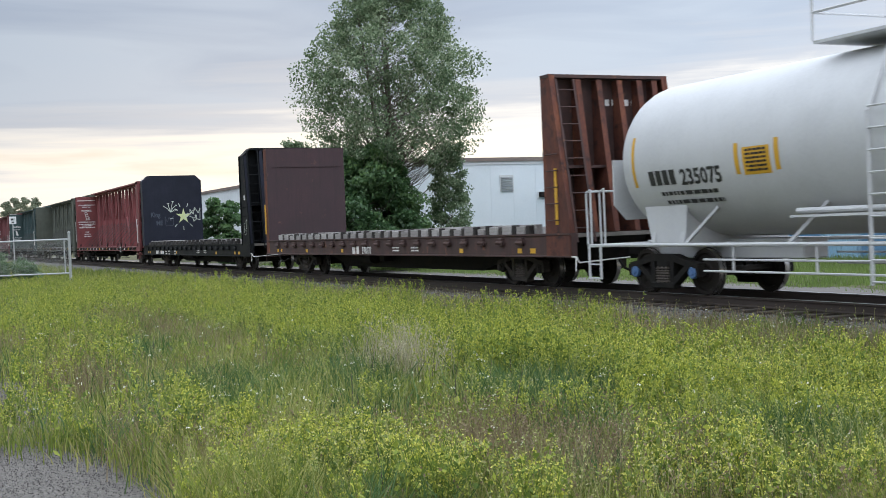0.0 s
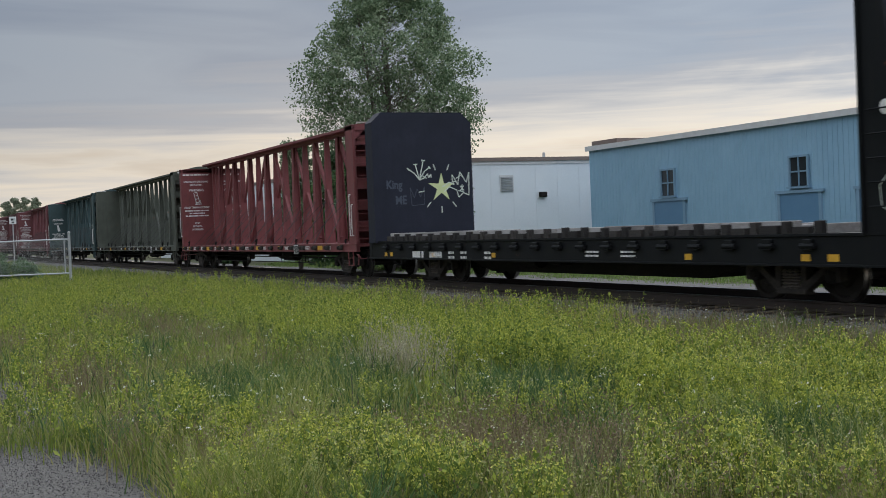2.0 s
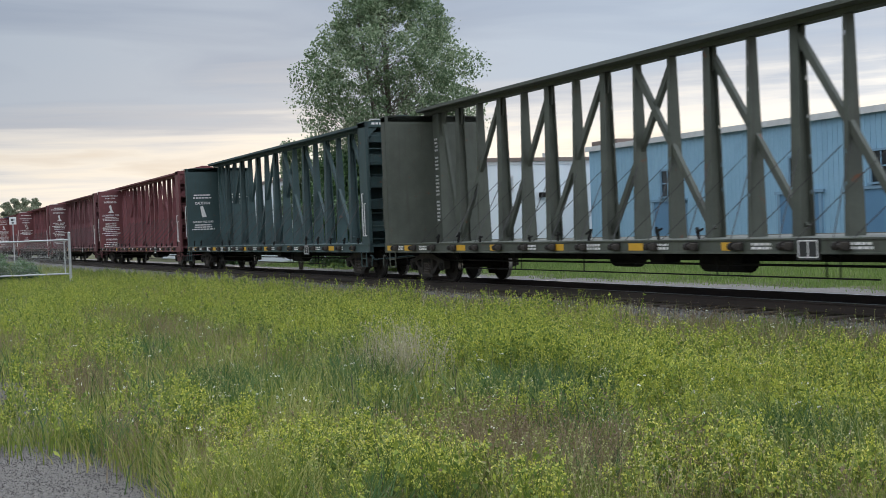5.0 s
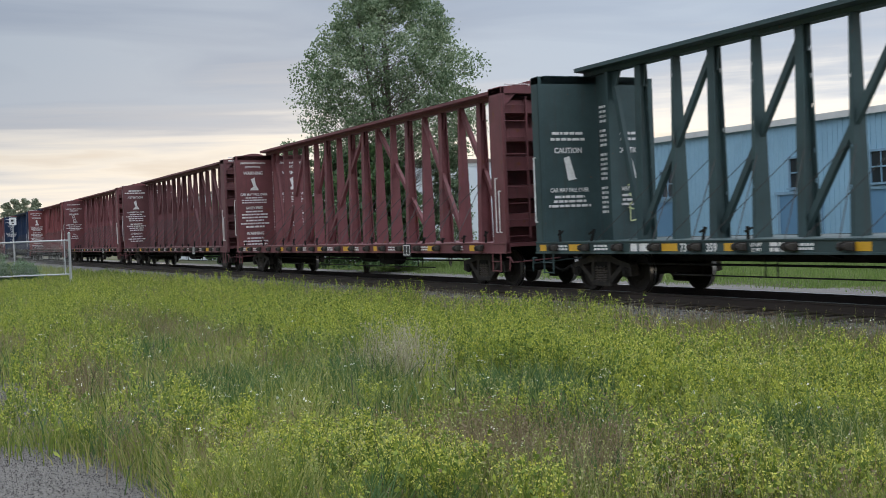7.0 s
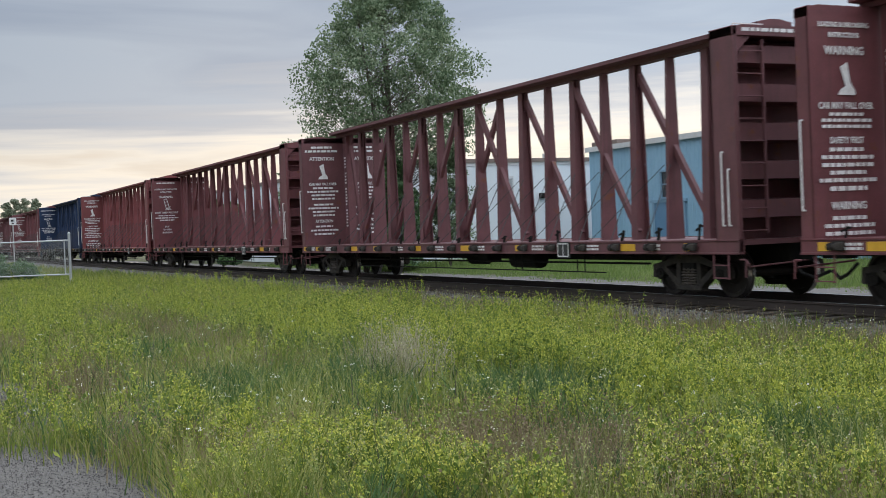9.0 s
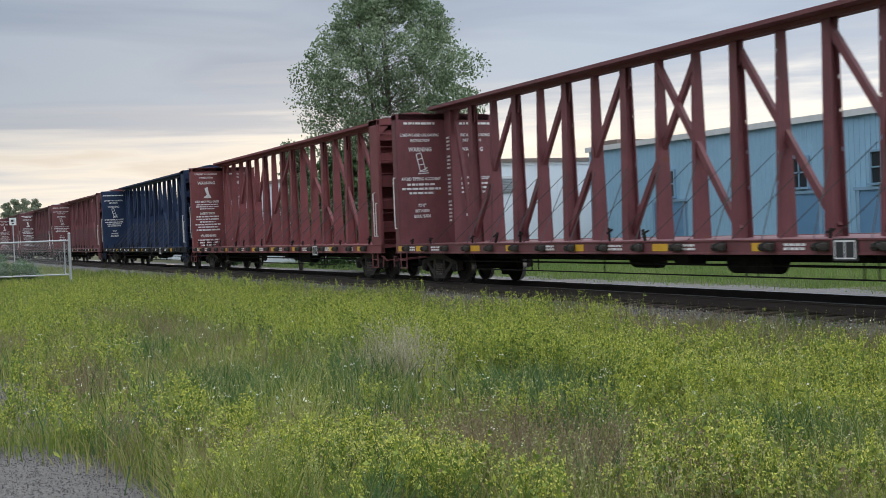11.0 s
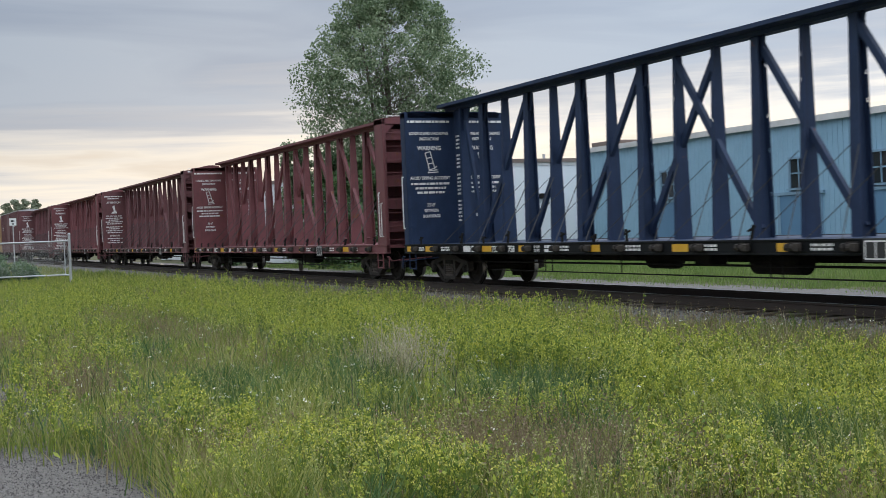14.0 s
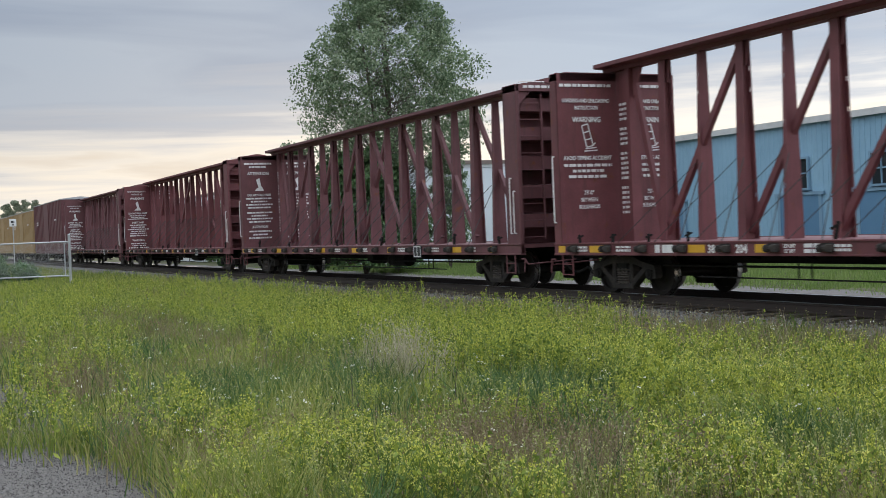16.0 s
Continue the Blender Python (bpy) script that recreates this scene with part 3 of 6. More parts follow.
def make_sideframe(bm):
    # cast truss frame: top chord, sloping tension members, column guides, pedestal ends (centre at x = 0, outer face at y = -0.09)
    prism(bm, [(-1.10, 0.50), (-1.08, 0.60), (-0.72, 0.66), (-0.36, 0.77), (0.36, 0.77), (0.72, 0.66), (1.08, 0.60), (1.10, 0.50), (0.74, 0.54), (0.36, 0.63), (-0.36, 0.63), (-0.74, 0.54)], "y", -0.09, 0.09)
    for s in (-1, 1):
        prism(bm, [(s * 0.70, 0.56), (s * 0.82, 0.52), (s * 0.34, 0.17), (s * 0.24, 0.17), (s * 0.24, 0.26)], "y", -0.08, 0.08)
        prism(bm, [(s * 0.24, 0.24), (s * 0.36, 0.24), (s * 0.36, 0.66), (s * 0.24, 0.66)], "y", -0.085, 0.085)
        prism(bm, [(s * 1.02, 0.34), (s * 1.12, 0.36), (s * 1.10, 0.56), (s * 1.02, 0.56)], "y", -0.08, 0.08)
    box(bm, -0.36, 0.36, -0.10, 0.10, 0.12, 0.24, bevel=0.02)


def make_spring(bm):
    # coils, turned in one piece
    coil = [(0.0, 0.0), (0.0, 0.05)]
    for k in range(6):
        z = 0.015 + k * 0.050
        coil += [(z, 0.050), (z + 0.010, 0.070), (z + 0.024, 0.070), (z + 0.034, 0.050), (z + 0.042, 0.042)]
    lathe(bm, coil + [(0.32, 0.05), (0.32, 0.0)], (0, 0, 0.22), (0, 0, 1), 12)


def make_cap(bm):
    lathe(bm, [(0, 0.115), (0.06, 0.115), (0.075, 0.10), (0.075, 0.055), (0.10, 0.05), (0.10, 0)], (0, 0, 0), (0, -1, 0), 16)


def bogie(car, x, base=1.78, frame_mat="sideframe", cap="running"):
    """A three-piece truck: two side frames, bolster, springs, bearing caps and two wheelsets that turn."""
    def bolster(bm):
        box(bm, -0.19, 0.19, -1.12, 1.12, 0.44, 0.66, bevel=0.03)
        for s in (-1, 1):
            bar(bm, (s * 0.28, -0.8, 0.42), (s * 0.28, 0.8, 0.42), 0.08, 0.14)
            bar(bm, (s * 0.36, -0.62, 0.42), (s * 0.44, -0.62, 0.45), 0.14, 0.3)
            bar(bm, (s * 0.36, 0.62, 0.42), (s * 0.44, 0.62, 0.45), 0.14, 0.3)
    b = part_of("bogie", shared("bogie_bolster", bolster), M["running"], car, "cast steel freight bogie")
    b.matrix_basis = pose(x, 0, 0)
    for s in (-1, 1):
        f = part_of("side_frame", shared("side_frame" + frame_mat, make_sideframe), M[frame_mat], b)
        f.matrix_basis = pose(0, s * 1.03, 0, 0, 0, 0 if s < 0 else 180)
        for k in (-0.13, 0.0, 0.13):
            sp = part_of("spring", shared("spring", make_spring), M["spring"], b)
            sp.matrix_basis = pose(k, s * 1.085, 0)
        for k in (-1, 1):
            c = part_of("bearing_cap", shared("bearing_cap" + cap, make_cap), M[cap], b)
            c.matrix_basis = pose(k * base / 2, s * 1.05, WHEEL_R, 0, 0, 0 if s < 0 else 180)
    for k in (-1, 1):
        me = shared("wheelset", make_wheelset)
        first = not me.materials
        w = part_of("wheelset", me, M["wheel"], b)
        if first:
            me.materials.append(M["tread"])
            for p in me.polygons:
                c = p.center
                if math.hypot(c.x, c.z) > WHEEL_R - 0.006 and p.normal.y < 0.8 and abs(p.normal.y) < 0.5:
                    p.material_index = 1
        w.matrix_basis = pose(k * base / 2, 0, WHEEL_R)
        WHEELSETS.append((w, k * base / 2, random.Random(len(WHEELSETS)).uniform(0, 360)))
    return b


def coupler(car, x, s):
    bm = bmesh.new()
    box(bm, min(x, x + s * 0.55), max(x, x + s * 0.55), -0.09, 0.09, 0.72, 0.92, bevel=0.02)
    box(bm, min(x + s * 0.42, x + s * 0.80), max(x + s * 0.42, x + s * 0.80), -0.17, 0.15, 0.68, 0.98, bevel=0.05)
    part("coupler", bm, M["running"], car)
    bm = bmesh.new()
    pts = [(x, -0.35, 0.62), (x + s * 0.2, -0.36, 0.45), (x + s * 0.45, -0.3, 0.36), (x + s * 0.72, -0.2, 0.48)]
    for p, q in zip(pts, pts[1:]):
        tube(bm, p, q, 0.03, 6)
    part("brake_hose", bm, M["running"], car)


def cut_lever(car, x, s, mat):
    bm = bmesh.new()
    pts = [(x, -1.5, 0.72), (x + s * 0.16, -1.5, 0.72), (x + s * 0.20, -1.45, 0.60), (x + s * 0.20, -0.2, 0.66)]
    for p, q in zip(pts, pts[1:]):
        tube(bm, p, q, 0.016, 6)
    tube(bm, (x + s * 0.16, -1.5, 0.72), (x + s * 0.16, -1.52, 0.42), 0.016, 6)
    part("uncoupling_lever", bm, M[mat], car)


def ladder(car, xs, y, z0, z1, n, mat, face="y", label=""):
    """Rungs bent out from a face: along x on the side of a car, or along y on its end."""
    a, b = xs
    for i in range(n):
        bm = bmesh.new()
        z = z0 + (z1 - z0) * i / max(1, n - 1)
        if face == "y":
            pts = [(a, y, z), (a, y - 0.07, z), (b, y - 0.07, z), (b, y, z)]
        else:
            pts = [(y, a, z), (y + 0.07, a, z), (y + 0.07, b, z), (y, b, z)]
        for p, q in zip(pts, pts[1:]):
            tube(bm, p, q, 0.013, 5)
        part("rung", bm, M[mat], car, label)


def car_thing(x0, label, name, category, group=""):
    car = tagged(new(name), label, category, group)
    car.matrix_basis = pose(x0 + run(0), TRACK_Y, 0)
    CARS.append((car, x0))
    return car


TIP = [(-0.10, 0.42), (0.05, 0.50), (0.10, 0.18), (0.19, 0.05), (0.20, -0.02), (-0.16, -0.02), (-0.10, 0.07), (0.0, 0.12)]
TOPPLE = [[(-0.13, 0.46), (0.02, 0.50), (0.14, 0.04), (-0.02, 0.0), (-0.13, 0.46)], [(-0.09, 0.31), (0.06, 0.35)], [(-0.06, 0.16), (0.10, 0.19)], [(-0.05, -0.03), (0.22, 0.0)], [(-0.08, -0.08), (0.24, -0.06)], [(0.14, 0.04), (0.20, 0.10)]]
LEAN = [(-0.12, 0.46), (0.02, 0.50), (0.16, 0.03), (0.20, 0.0), (-0.02, -0.04), (-0.04, 0.02)]


def bulkhead_notice(car, style, y, seed):
    """The loading notice stencilled on half of a bulkhead."""
    x, lt = 0.325, M["lettering"]

    def w(text, size, z, wide=0.9):
        words(text, size * 0.84, (x, y, z), FACE_X, lt, car, wide * 0.92)

    def b(z, n, width, h=0.05, step=0.095):
        bars_of_text([((x, y, z - i * step), width * (0.8 + 0.2 * math.sin(i * 2.3 + seed)), h) for i in range(n)], FACE_X, lt, car, seed)
    if style == "full":
        w("LOADING & UNLOADING", 0.095, 4.38)
        w("INSTRUCTIONS", 0.095, 4.22)
        w("WARNING", 0.16, 3.98, 1.0)
        shape_mark("tipping_mark", TIP, (x, y, 3.30), FACE_X, lt, car)
        w("CAR MAY FALL OVER", 0.125, 3.12)
        b(2.98, 3, 1.15)
        w("SAFETY FIRST", 0.125, 2.58)
        b(2.43, 5, 1.2, 0.06, 0.12)
        b(1.82, 1, 1.25, 0.07)
        w("WARNING", 0.15, 1.56, 0.95)
        b(1.36, 4, 1.15, 0.06, 0.12)
    elif style == "tall":
        b(4.40, 1, 1.3, 0.06)
        w("LOADING AND UNLOADING", 0.10, 4.08, 0.85)
        w("INSTRUCTION", 0.10, 3.93, 0.85)
        w("WARNING", 0.140, 3.68, 1.0)
        strokes("tipping_mark", TOPPLE, 0.026, (x, y, 3.08), FACE_X, lt, car)
        w("AVOID TIPPING ACCIDENT", 0.11, 2.86, 0.85)
        b(2.70, 3, 1.2, 0.06, 0.12)
        w("73'-0\"", 0.11, 2.12)
        w("BETWEEN", 0.10, 1.97)
        w("BULKHEADS", 0.10, 1.82)
    elif style == "attention":
        b(4.36, 2, 1.2, 0.07, 0.13)
        w("ATTENTION", 0.15, 3.98, 1.0)
        shape_mark("tipping_mark", TIP, (x, y, 3.30), FACE_X, lt, car)
        w("CAR MAY FALL OVER", 0.11, 3.12)
        b(2.98, 4, 1.15, 0.06, 0.12)
        b(2.42, 4, 1.1, 0.06, 0.12)
        w("ATTENTION", 0.12, 1.86, 0.9)
        b(1.68, 3, 1.0, 0.06, 0.13)
    elif style == "caution":
        b(3.42, 2, 1.15, 0.06, 0.13)
        w("CAUTION", 0.15, 3.05, 1.0)
        shape_mark("tipping_mark", LEAN, (x, y, 2.42), FACE_X, lt, car)
        w("CAR MAY FALL OVER", 0.11, 2.18)
        b(2.03, 3, 1.1, 0.055, 0.10)


def beam_post(bm, x, open_side, rnd):
    """An upright of the truss, narrowing upwards: an open I-section, or a channel with its back to the front; lips with lading slots."""
    z0, z1 = 1.05, 4.72
    ya, yb = (0.17, 0.085) if open_side else (0.19, 0.080)
    b = 0.105 if open_side else 0.05

    def slab(xa, xb, e0, f0, e1, f1, za, zb):
        # a plate between xa and xb whose edges across the car run from (e0, f0) at za to (e1, f1) at zb
        v = [bm.verts.new(p) for p in ((xa, e0, za), (xb, e0, za), (xb, f0, za), (xa, f0, za), (xa, e1, zb), (xb, e1, zb), (xb, f1, zb), (xa, f1, zb))]
        for q in ((0, 3, 2, 1), (4, 5, 6, 7), (0, 1, 5, 4), (1, 2, 6, 5), (2, 3, 7, 6), (3, 0, 4, 7)):
            bm.faces.new([v[k] for k in q])

    def half(z):
        return ya + (yb - ya) * (z - z0) / (z1 - z0)
    if open_side:
        slab(x - 0.012, x + 0.012, -ya + 0.02, ya - 0.02, -yb + 0.02, yb - 0.02, z0, z1)
        slab(x - b, x + b, -ya, -ya + 0.022, -yb, -yb + 0.022, z0, z1)
        slab(x - b, x + b * 0.50, ya - 0.022, ya, yb - 0.022, yb, z0, z1)
        slab(x + b * 0.86, x + b, ya - 0.022, ya, yb - 0.022, yb, z0, z1)
    else:
        slab(x + b - 0.02, x + b, -ya, ya, -yb, yb, z0, z1)
        slab(x - b * 0.1, x + b - 0.02, -ya, -ya + 0.02, -yb, -yb + 0.02, z0, z1)
        slab(x - b, x - b * 0.75, -ya, -ya + 0.02, -yb, -yb + 0.02, z0, z1)
        slab(x - b, x + b - 0.02, ya - 0.02, ya, yb - 0.02, yb, z0, z1)
    # the slotted lip
    cuts = sorted(rnd.uniform(-0.12, 0.12) + z for z in (1.9, 2.55, 3.2, 3.8, 4.3) if rnd.random() < 0.8)
    lo = z0
    for c in cuts + [z1 + 0.04]:
        hi = c - 0.04
        if open_side:
            slab(x + b * 0.50, x + b * 0.86, half(lo) - 0.022, half(lo), half(hi) - 0.022, half(hi), lo, hi)
        else:
            slab(x - b * 0.75, x - b * 0.1, -half(lo), -half(lo) + 0.02, -half(hi), -half(hi) + 0.02, lo, hi)
        lo = c + 0.04


def centerbeam(x0, paint, style, label, number="", shift=0.1, seed=0, brake=True, yellow=True):
    """A centre-beam lumber flat: deck, end bulkheads, tall truss of posts and diagonals under a wide top chord."""
    rnd = random.Random(seed)
    car = car_thing(x0, label, "centerbeam_flatcar", "railway car", "cars of the freight train")
    P = M[paint]
    L = 22.9
    # deck and side sills
    bm = bmesh.new()
    box(bm, 0.03, L - 0.03, -HALF + 0.06, HALF - 0.06, 0.96, 1.05)
    part("deck", bm, P, car, "steel deck of the flatcar")
    for s in (-1, 1):
        bm = bmesh.new()
        y = s * HALF
        prism(bm, [(y, 1.06), (y, 1.035), (y - s * 0.02, 1.03), (y - s * 0.02, 0.845), (y, 0.84), (y, 0.81), (y - s * 0.14, 0.81), (y - s * 0.14, 1.06)], "x", 0.0, L)
        part("side_sill", bm, M["black"] if paint == "blue" else P, car)
    bm = bmesh.new()
    box(bm, 0.2, L - 0.2, -0.25, 0.25, 0.62, 0.96)
    for k in range(12):
        x = 3.6 + k * 1.43
        prism(bm, [(-1.38, 0.96), (1.38, 0.96), (0.25, 0.68), (-0.25, 0.68)], "x", x, x + 0.05)
    part("center_sill", bm, M["running"], car)
    # end bulkheads: a flat inner sheet, corner posts, outer ribs
    for front in (False, True):
        xi, xo = (L - 0.62, L) if front else (0.30, 0.0)      # inner sheet, outer edge
        s = 1 if front else -1
        bm = bmesh.new()
        box(bm, min(xi, xi + s * 0.03), max(xi, xi + s * 0.03), -HALF + 0.03, HALF - 0.03, 1.05, 4.66)
        for e in (-1, 1):
            y = e * (HALF - 0.03)
            box(bm, min(xi - s * 0.004, xo), max(xi - s * 0.004, xo), min(y, y - e * 0.10), max(y, y - e * 0.10), 0.84, 4.66, bevel=0.012)
        top = [(-HALF + 0.03, 4.50), (HALF - 0.03, 4.50), (HALF - 0.03, 4.64), (HALF - 0.25, 4.68), (-HALF + 0.25, 4.68), (-HALF + 0.03, 4.64)]
        prism(bm, top, "x", xi, xo)
        bulk = part("bulkhead", bm, P, car, "flat steel end bulkhead")
        for k in range(5):
            bm = bmesh.new()
            z = 1.42 + k * 0.66
            root = xi + 0.02 if front else 0.285
            out = L - 0.16 if front else 0.06
            prism(bm, [(root, z - 0.02), (out, z), (out, z + 0.30), (root, z + 0.34)], "y", -HALF + 0.14, HALF - 0.14)
            part("rib", bm, P, bulk)
        bm = bmesh.new()
        if front:
            box(bm, L - 0.14, L - 0.06, 0.16, 0.34, 1.08, 4.52, bevel=0.01)
            prism(bm, [(-HALF + 0.13, 4.20), (-HALF + 0.13, 4.50), (-HALF + 0.45, 4.50)], "x", L - 0.10, L - 0.04)
        else:
            box(bm, 0.01, 0.05, 0.16, 0.34, 1.08, 4.52)
        part("stile", bm, P, bulk)
    # end ladder, grab irons, caution strip, brake wheel on the front end
    ladder(car, (-1.38, -0.80), L - 0.15, 1.2, 4.25, 9, paint, "x")
    bm = bmesh.new()
    box(bm, L - 0.12, L - 0.07, -0.82, -0.78, 1.15, 4.45)
    part("ladder_stile", bm, P, car)
    for s2 in (0, 1):
        bm = bmesh.new()
        y = -1.42 + 0.02
        x = L - 0.17 - s2 * 0.16
        tube(bm, (x, -HALF - 0.03, 1.3), (x, -HALF - 0.03, 2.25 + 0.3 * s2), 0.016, 6)
        for z in (1.3, 2.25 + 0.3 * s2):
            tube(bm, (x, -HALF - 0.03, z), (x, -HALF + 0.02, z), 0.016, 6)
        part("grab_iron", bm, M["lettering"] if paint != "olive" else P, car, "white painted grab iron")
    bm = bmesh.new()
    tube(bm, (0.12, -HALF - 0.03, 1.5), (0.12, -HALF - 0.03, 2.9), 0.016, 6)
    for z in (1.5, 2.9):
        tube(bm, (0.12, -HALF - 0.03, z), (0.12, -HALF + 0.02, z), 0.016, 6)
    part("grab_iron", bm, M["lettering"] if paint != "olive" else P, car)
    if style in ("full", "tall"):
        words("CAUTION", 0.10, (L + 0.006, 0.45, 4.585), FACE_X, M["lettering"], car)
        bars_of_text([((L + 0.004, 1.05, 4.585), 0.5, 0.06)], FACE_X, M["lettering"], car, seed + 9)
    else:
        bars_of_text([((L + 0.004, 0.0, 4.60), 2.6, 0.06)], FACE_X, M["lettering"], car, seed + 9)
    if brake:
        bm = bmesh.new()
        lathe(bm, [(0, 0.27), (0.03, 0.29), (0.06, 0.27), (0.03, 0.25), (0, 0.27)], (L - 0.12, 0.55, 2.05), (1, 0, 0), 16)
        for k in range(4):
            a = k * math.pi / 2
            bar(bm, (L - 0.09, 0.55, 2.05), (L - 0.09, 0.55 + 0.26 * math.cos(a), 2.05 + 0.26 * math.sin(a)), 0.03)
        box(bm, L - 0.45, L - 0.12, 0.42, 0.68, 1.75, 2.3, bevel=0.03)
        part("brake_wheel", bm, M["running"], car)
        bm = bmesh.new()
        box(bm, L - 0.02, L + 0.22, -0.2, 1.2, 1.02, 1.06)
        part("brake_step", bm, P, car)
    bm = bmesh.new()
    pts = [(L - 0.35, -1.2, 4.68), (L - 0.35, -1.2, 4.76), (L - 0.35, -0.55, 4.76), (L - 0.35, -0.55, 4.68)]
    for p, q in zip(pts, pts[1:]):
        tube(bm, p, q, 0.014, 5)
    part("grab_iron", bm, M["lettering"], car)
    # truss
    bm = bmesh.new()
    prism(bm, [(-0.38, 4.80), (-0.38, 4.88), (-0.10, 4.93), (0.10, 4.93), (0.38, 4.88), (0.38, 4.80), (0.35, 4.79), (0.14, 4.78), (0.12, 4.70), (-0.12, 4.70), (-0.14, 4.78), (-0.35, 4.79)], "x", 0.0, L - 0.66)
    part("top_chord", bm, P, car, "wide steel top chord with lading eyes")
    posts = [1.95 + shift + k * (1.198 if style == "full" else 1.215) for k in range(16)]
    thick = {2, 4, 6, 7, 10, 12, 14} if style == "full" else {0, 2, 4, 6, 9, 11, 13, 15}
    for i, x in enumerate(posts):
        bm = bmesh.new()
        beam_post(bm, x, i in thick, rnd)
        post = part("post", bm, P, car)
        if i in thick:
            gus = shared("gusset" + paint, lambda g: prism(g, [(-0.10, 4.25), (0.10, 4.25), (0.20, 4.71), (-0.20, 4.71)], "y", -0.02, 0.02))
            part_of("gusset", gus, P, post).matrix_basis = pose(x, 0, 0)
    diags = [(posts[2], posts[0]), (posts[4], posts[2]), (posts[6], posts[4]), (posts[8], posts[6]), (posts[7], posts[9]), (posts[9], posts[11]), (posts[11], posts[13]), (posts[13], posts[15])]
    if style == "full":
        diags = [(posts[a], posts[b]) for a, b in ((2, 0), (4, 2), (7, 4), (8, 11), (11, 13), (13, 15))]
    for k, (xa, xb) in enumerate(diags):
        bm = bmesh.new()
        dy = 0.03 if k % 2 else -0.03
        bar(bm, (xa, dy, 4.62), (xb, dy * 2, 1.20), 0.13, 0.10, up=(0, 1, 0))
        part("diagonal", bm, P, car)
    # narrow plate with a list of rules beside the rear bulkhead
    for xa, d in ((0.34, 1), (L - 0.66, -1)):
        bm = bmesh.new()
        prism(bm, [(xa, 1.05), (xa + d * 0.62, 1.05), (xa + d * 0.55, 3.9), (xa + d * 0.95, 4.715), (xa, 4.715)], "y", -0.025, 0.025)
        box(bm, min(xa + d * 0.62, xa + d * 0.50), max(xa + d * 0.62, xa + d * 0.50), -0.13, 0.13, 1.05, 4.715)
        part("web_plate", bm, P, car)
        bm = bmesh.new()
        bar(bm, (xa + d * 0.75, -0.03, 4.35), (xa + d * 1.6, -0.05, 1.2), 0.13, 0.09, up=(0, 1, 0))
        part("diagonal", bm, P, car)
    bars_of_text([((0.60, -0.028, 3.98 - i * 0.105), 0.34, 0.055) for i in range(23) if i not in (4, 9, 16)], FACE_Y, M["lettering"], car, seed + 2)
    for y in (-0.80, 0.82):
        bulkhead_notice(car, style, y, seed + (1 if y > 0 else 0))
    # tie-down winches and cables
    winches = [0.82 + 1.225 * k for k in range(18)]
    wm = shared("winch", lambda bm: (tube(bm, (-0.10, 0, 0), (0.10, 0, 0), 0.05, 10), box(bm, 0.02, 0.15, -0.075, 0.02, -0.065, 0.065, bevel=0.015), tube(bm, (-0.16, -0.02, 0), (-0.10, -0.02, 0), 0.065, 8), box(bm, -0.12, 0.12, 0.0, 0.05, -0.02, 0.08)))
    for x in winches:
        w = part_of("winch", wm, M["sideframe"], car)
        w.matrix_basis = pose(x, -HALF - 0.02, 0.935)
    for x in posts[1:-1]:
        for sx in (-1, 1):
            cab = shared("tie_cable%d" % sx, lambda g: bar(g, (sx * 0.10, -0.14, 2.55), (sx * 1.0, -1.42, 1.06), 0.014))
            part_of("tie_cable", cab, M["cable"], car, "thin steel tie-down cable").matrix_basis = pose(x, 0, 0)
    for j, x in enumerate(winches):
        if rnd.random() < 0.6:
            bm = bmesh.new()
            h = rnd.uniform(0.14, 0.30)
            bar(bm, (x, -1.38, 1.05), (x + rnd.uniform(-0.1, 0.1), -1.36, 1.05 + h), 0.05, 0.04)
            bar(bm, (x - 0.08, -1.38, 1.05 + h * 0.6), (x + 0.10, -1.37, 1.05 + h * 0.9), 0.035, 0.03)
            part("chain_hook", bm, M["running"], car)
    # reflective tape, stencils and numbers on the side sill
    yf = -HALF + 0.02 - 0.003
    if yellow:
        for k, x in enumerate((0.5, 1.62, 5.87, 7.68, 10.04, 12.46, 14.86, 16.85, 18.76, 21.14) if style == "full" else (0.3, 1.62, 4.9, 6.6, 9.6, 12.5, 15.2, 17.2, 19.6, 21.5)):
            bm = bmesh.new()
            w = 0.24 if k % 3 else 0.13
            box(bm, x - w, x + w, yf - 0.002, yf + 0.001, 0.865, 1.005)
            part("reflector", bm, M["yellow"], car, "yellow reflective tape")
    rows = []
    for x in (1.05, 2.6, 8.4, 11.0, 13.3, 16.1, 18.3, 20.4):
        for dz in (0.035, -0.03):
            rows.append(((x, yf, 0.935 + dz), 0.5, 0.042))
    bars_of_text(rows, FACE_Y, M["lettering"], car, seed + 5)
    if number:
        a, b = number
        bars_of_text([((3.95, yf, 0.935), 0.60, 0.15)], FACE_Y, M["lettering"], car, seed + 6)
        words(a, 0.15, (5.32, yf, 0.935), FACE_Y, M["lettering"], car)
        words(b, 0.15, (6.12, yf, 0.935), FACE_Y, M["lettering"], car)
        for k, text in enumerate(("LD LMT", "LT WT")):
            words(text, 0.062, (7.30, yf, 0.975 - 0.085 * k), FACE_Y, M["lettering"], car)
        bars_of_text([((7.80, yf, 0.975 - 0.085 * k), 0.34, 0.062) for k in (0, 1)], FACE_Y, M["lettering"], car, seed + 8)
    bm = bmesh.new()
    box(bm, 16.97, 17.47, -HALF - 0.012, -HALF + 0.018, 0.72, 1.06)
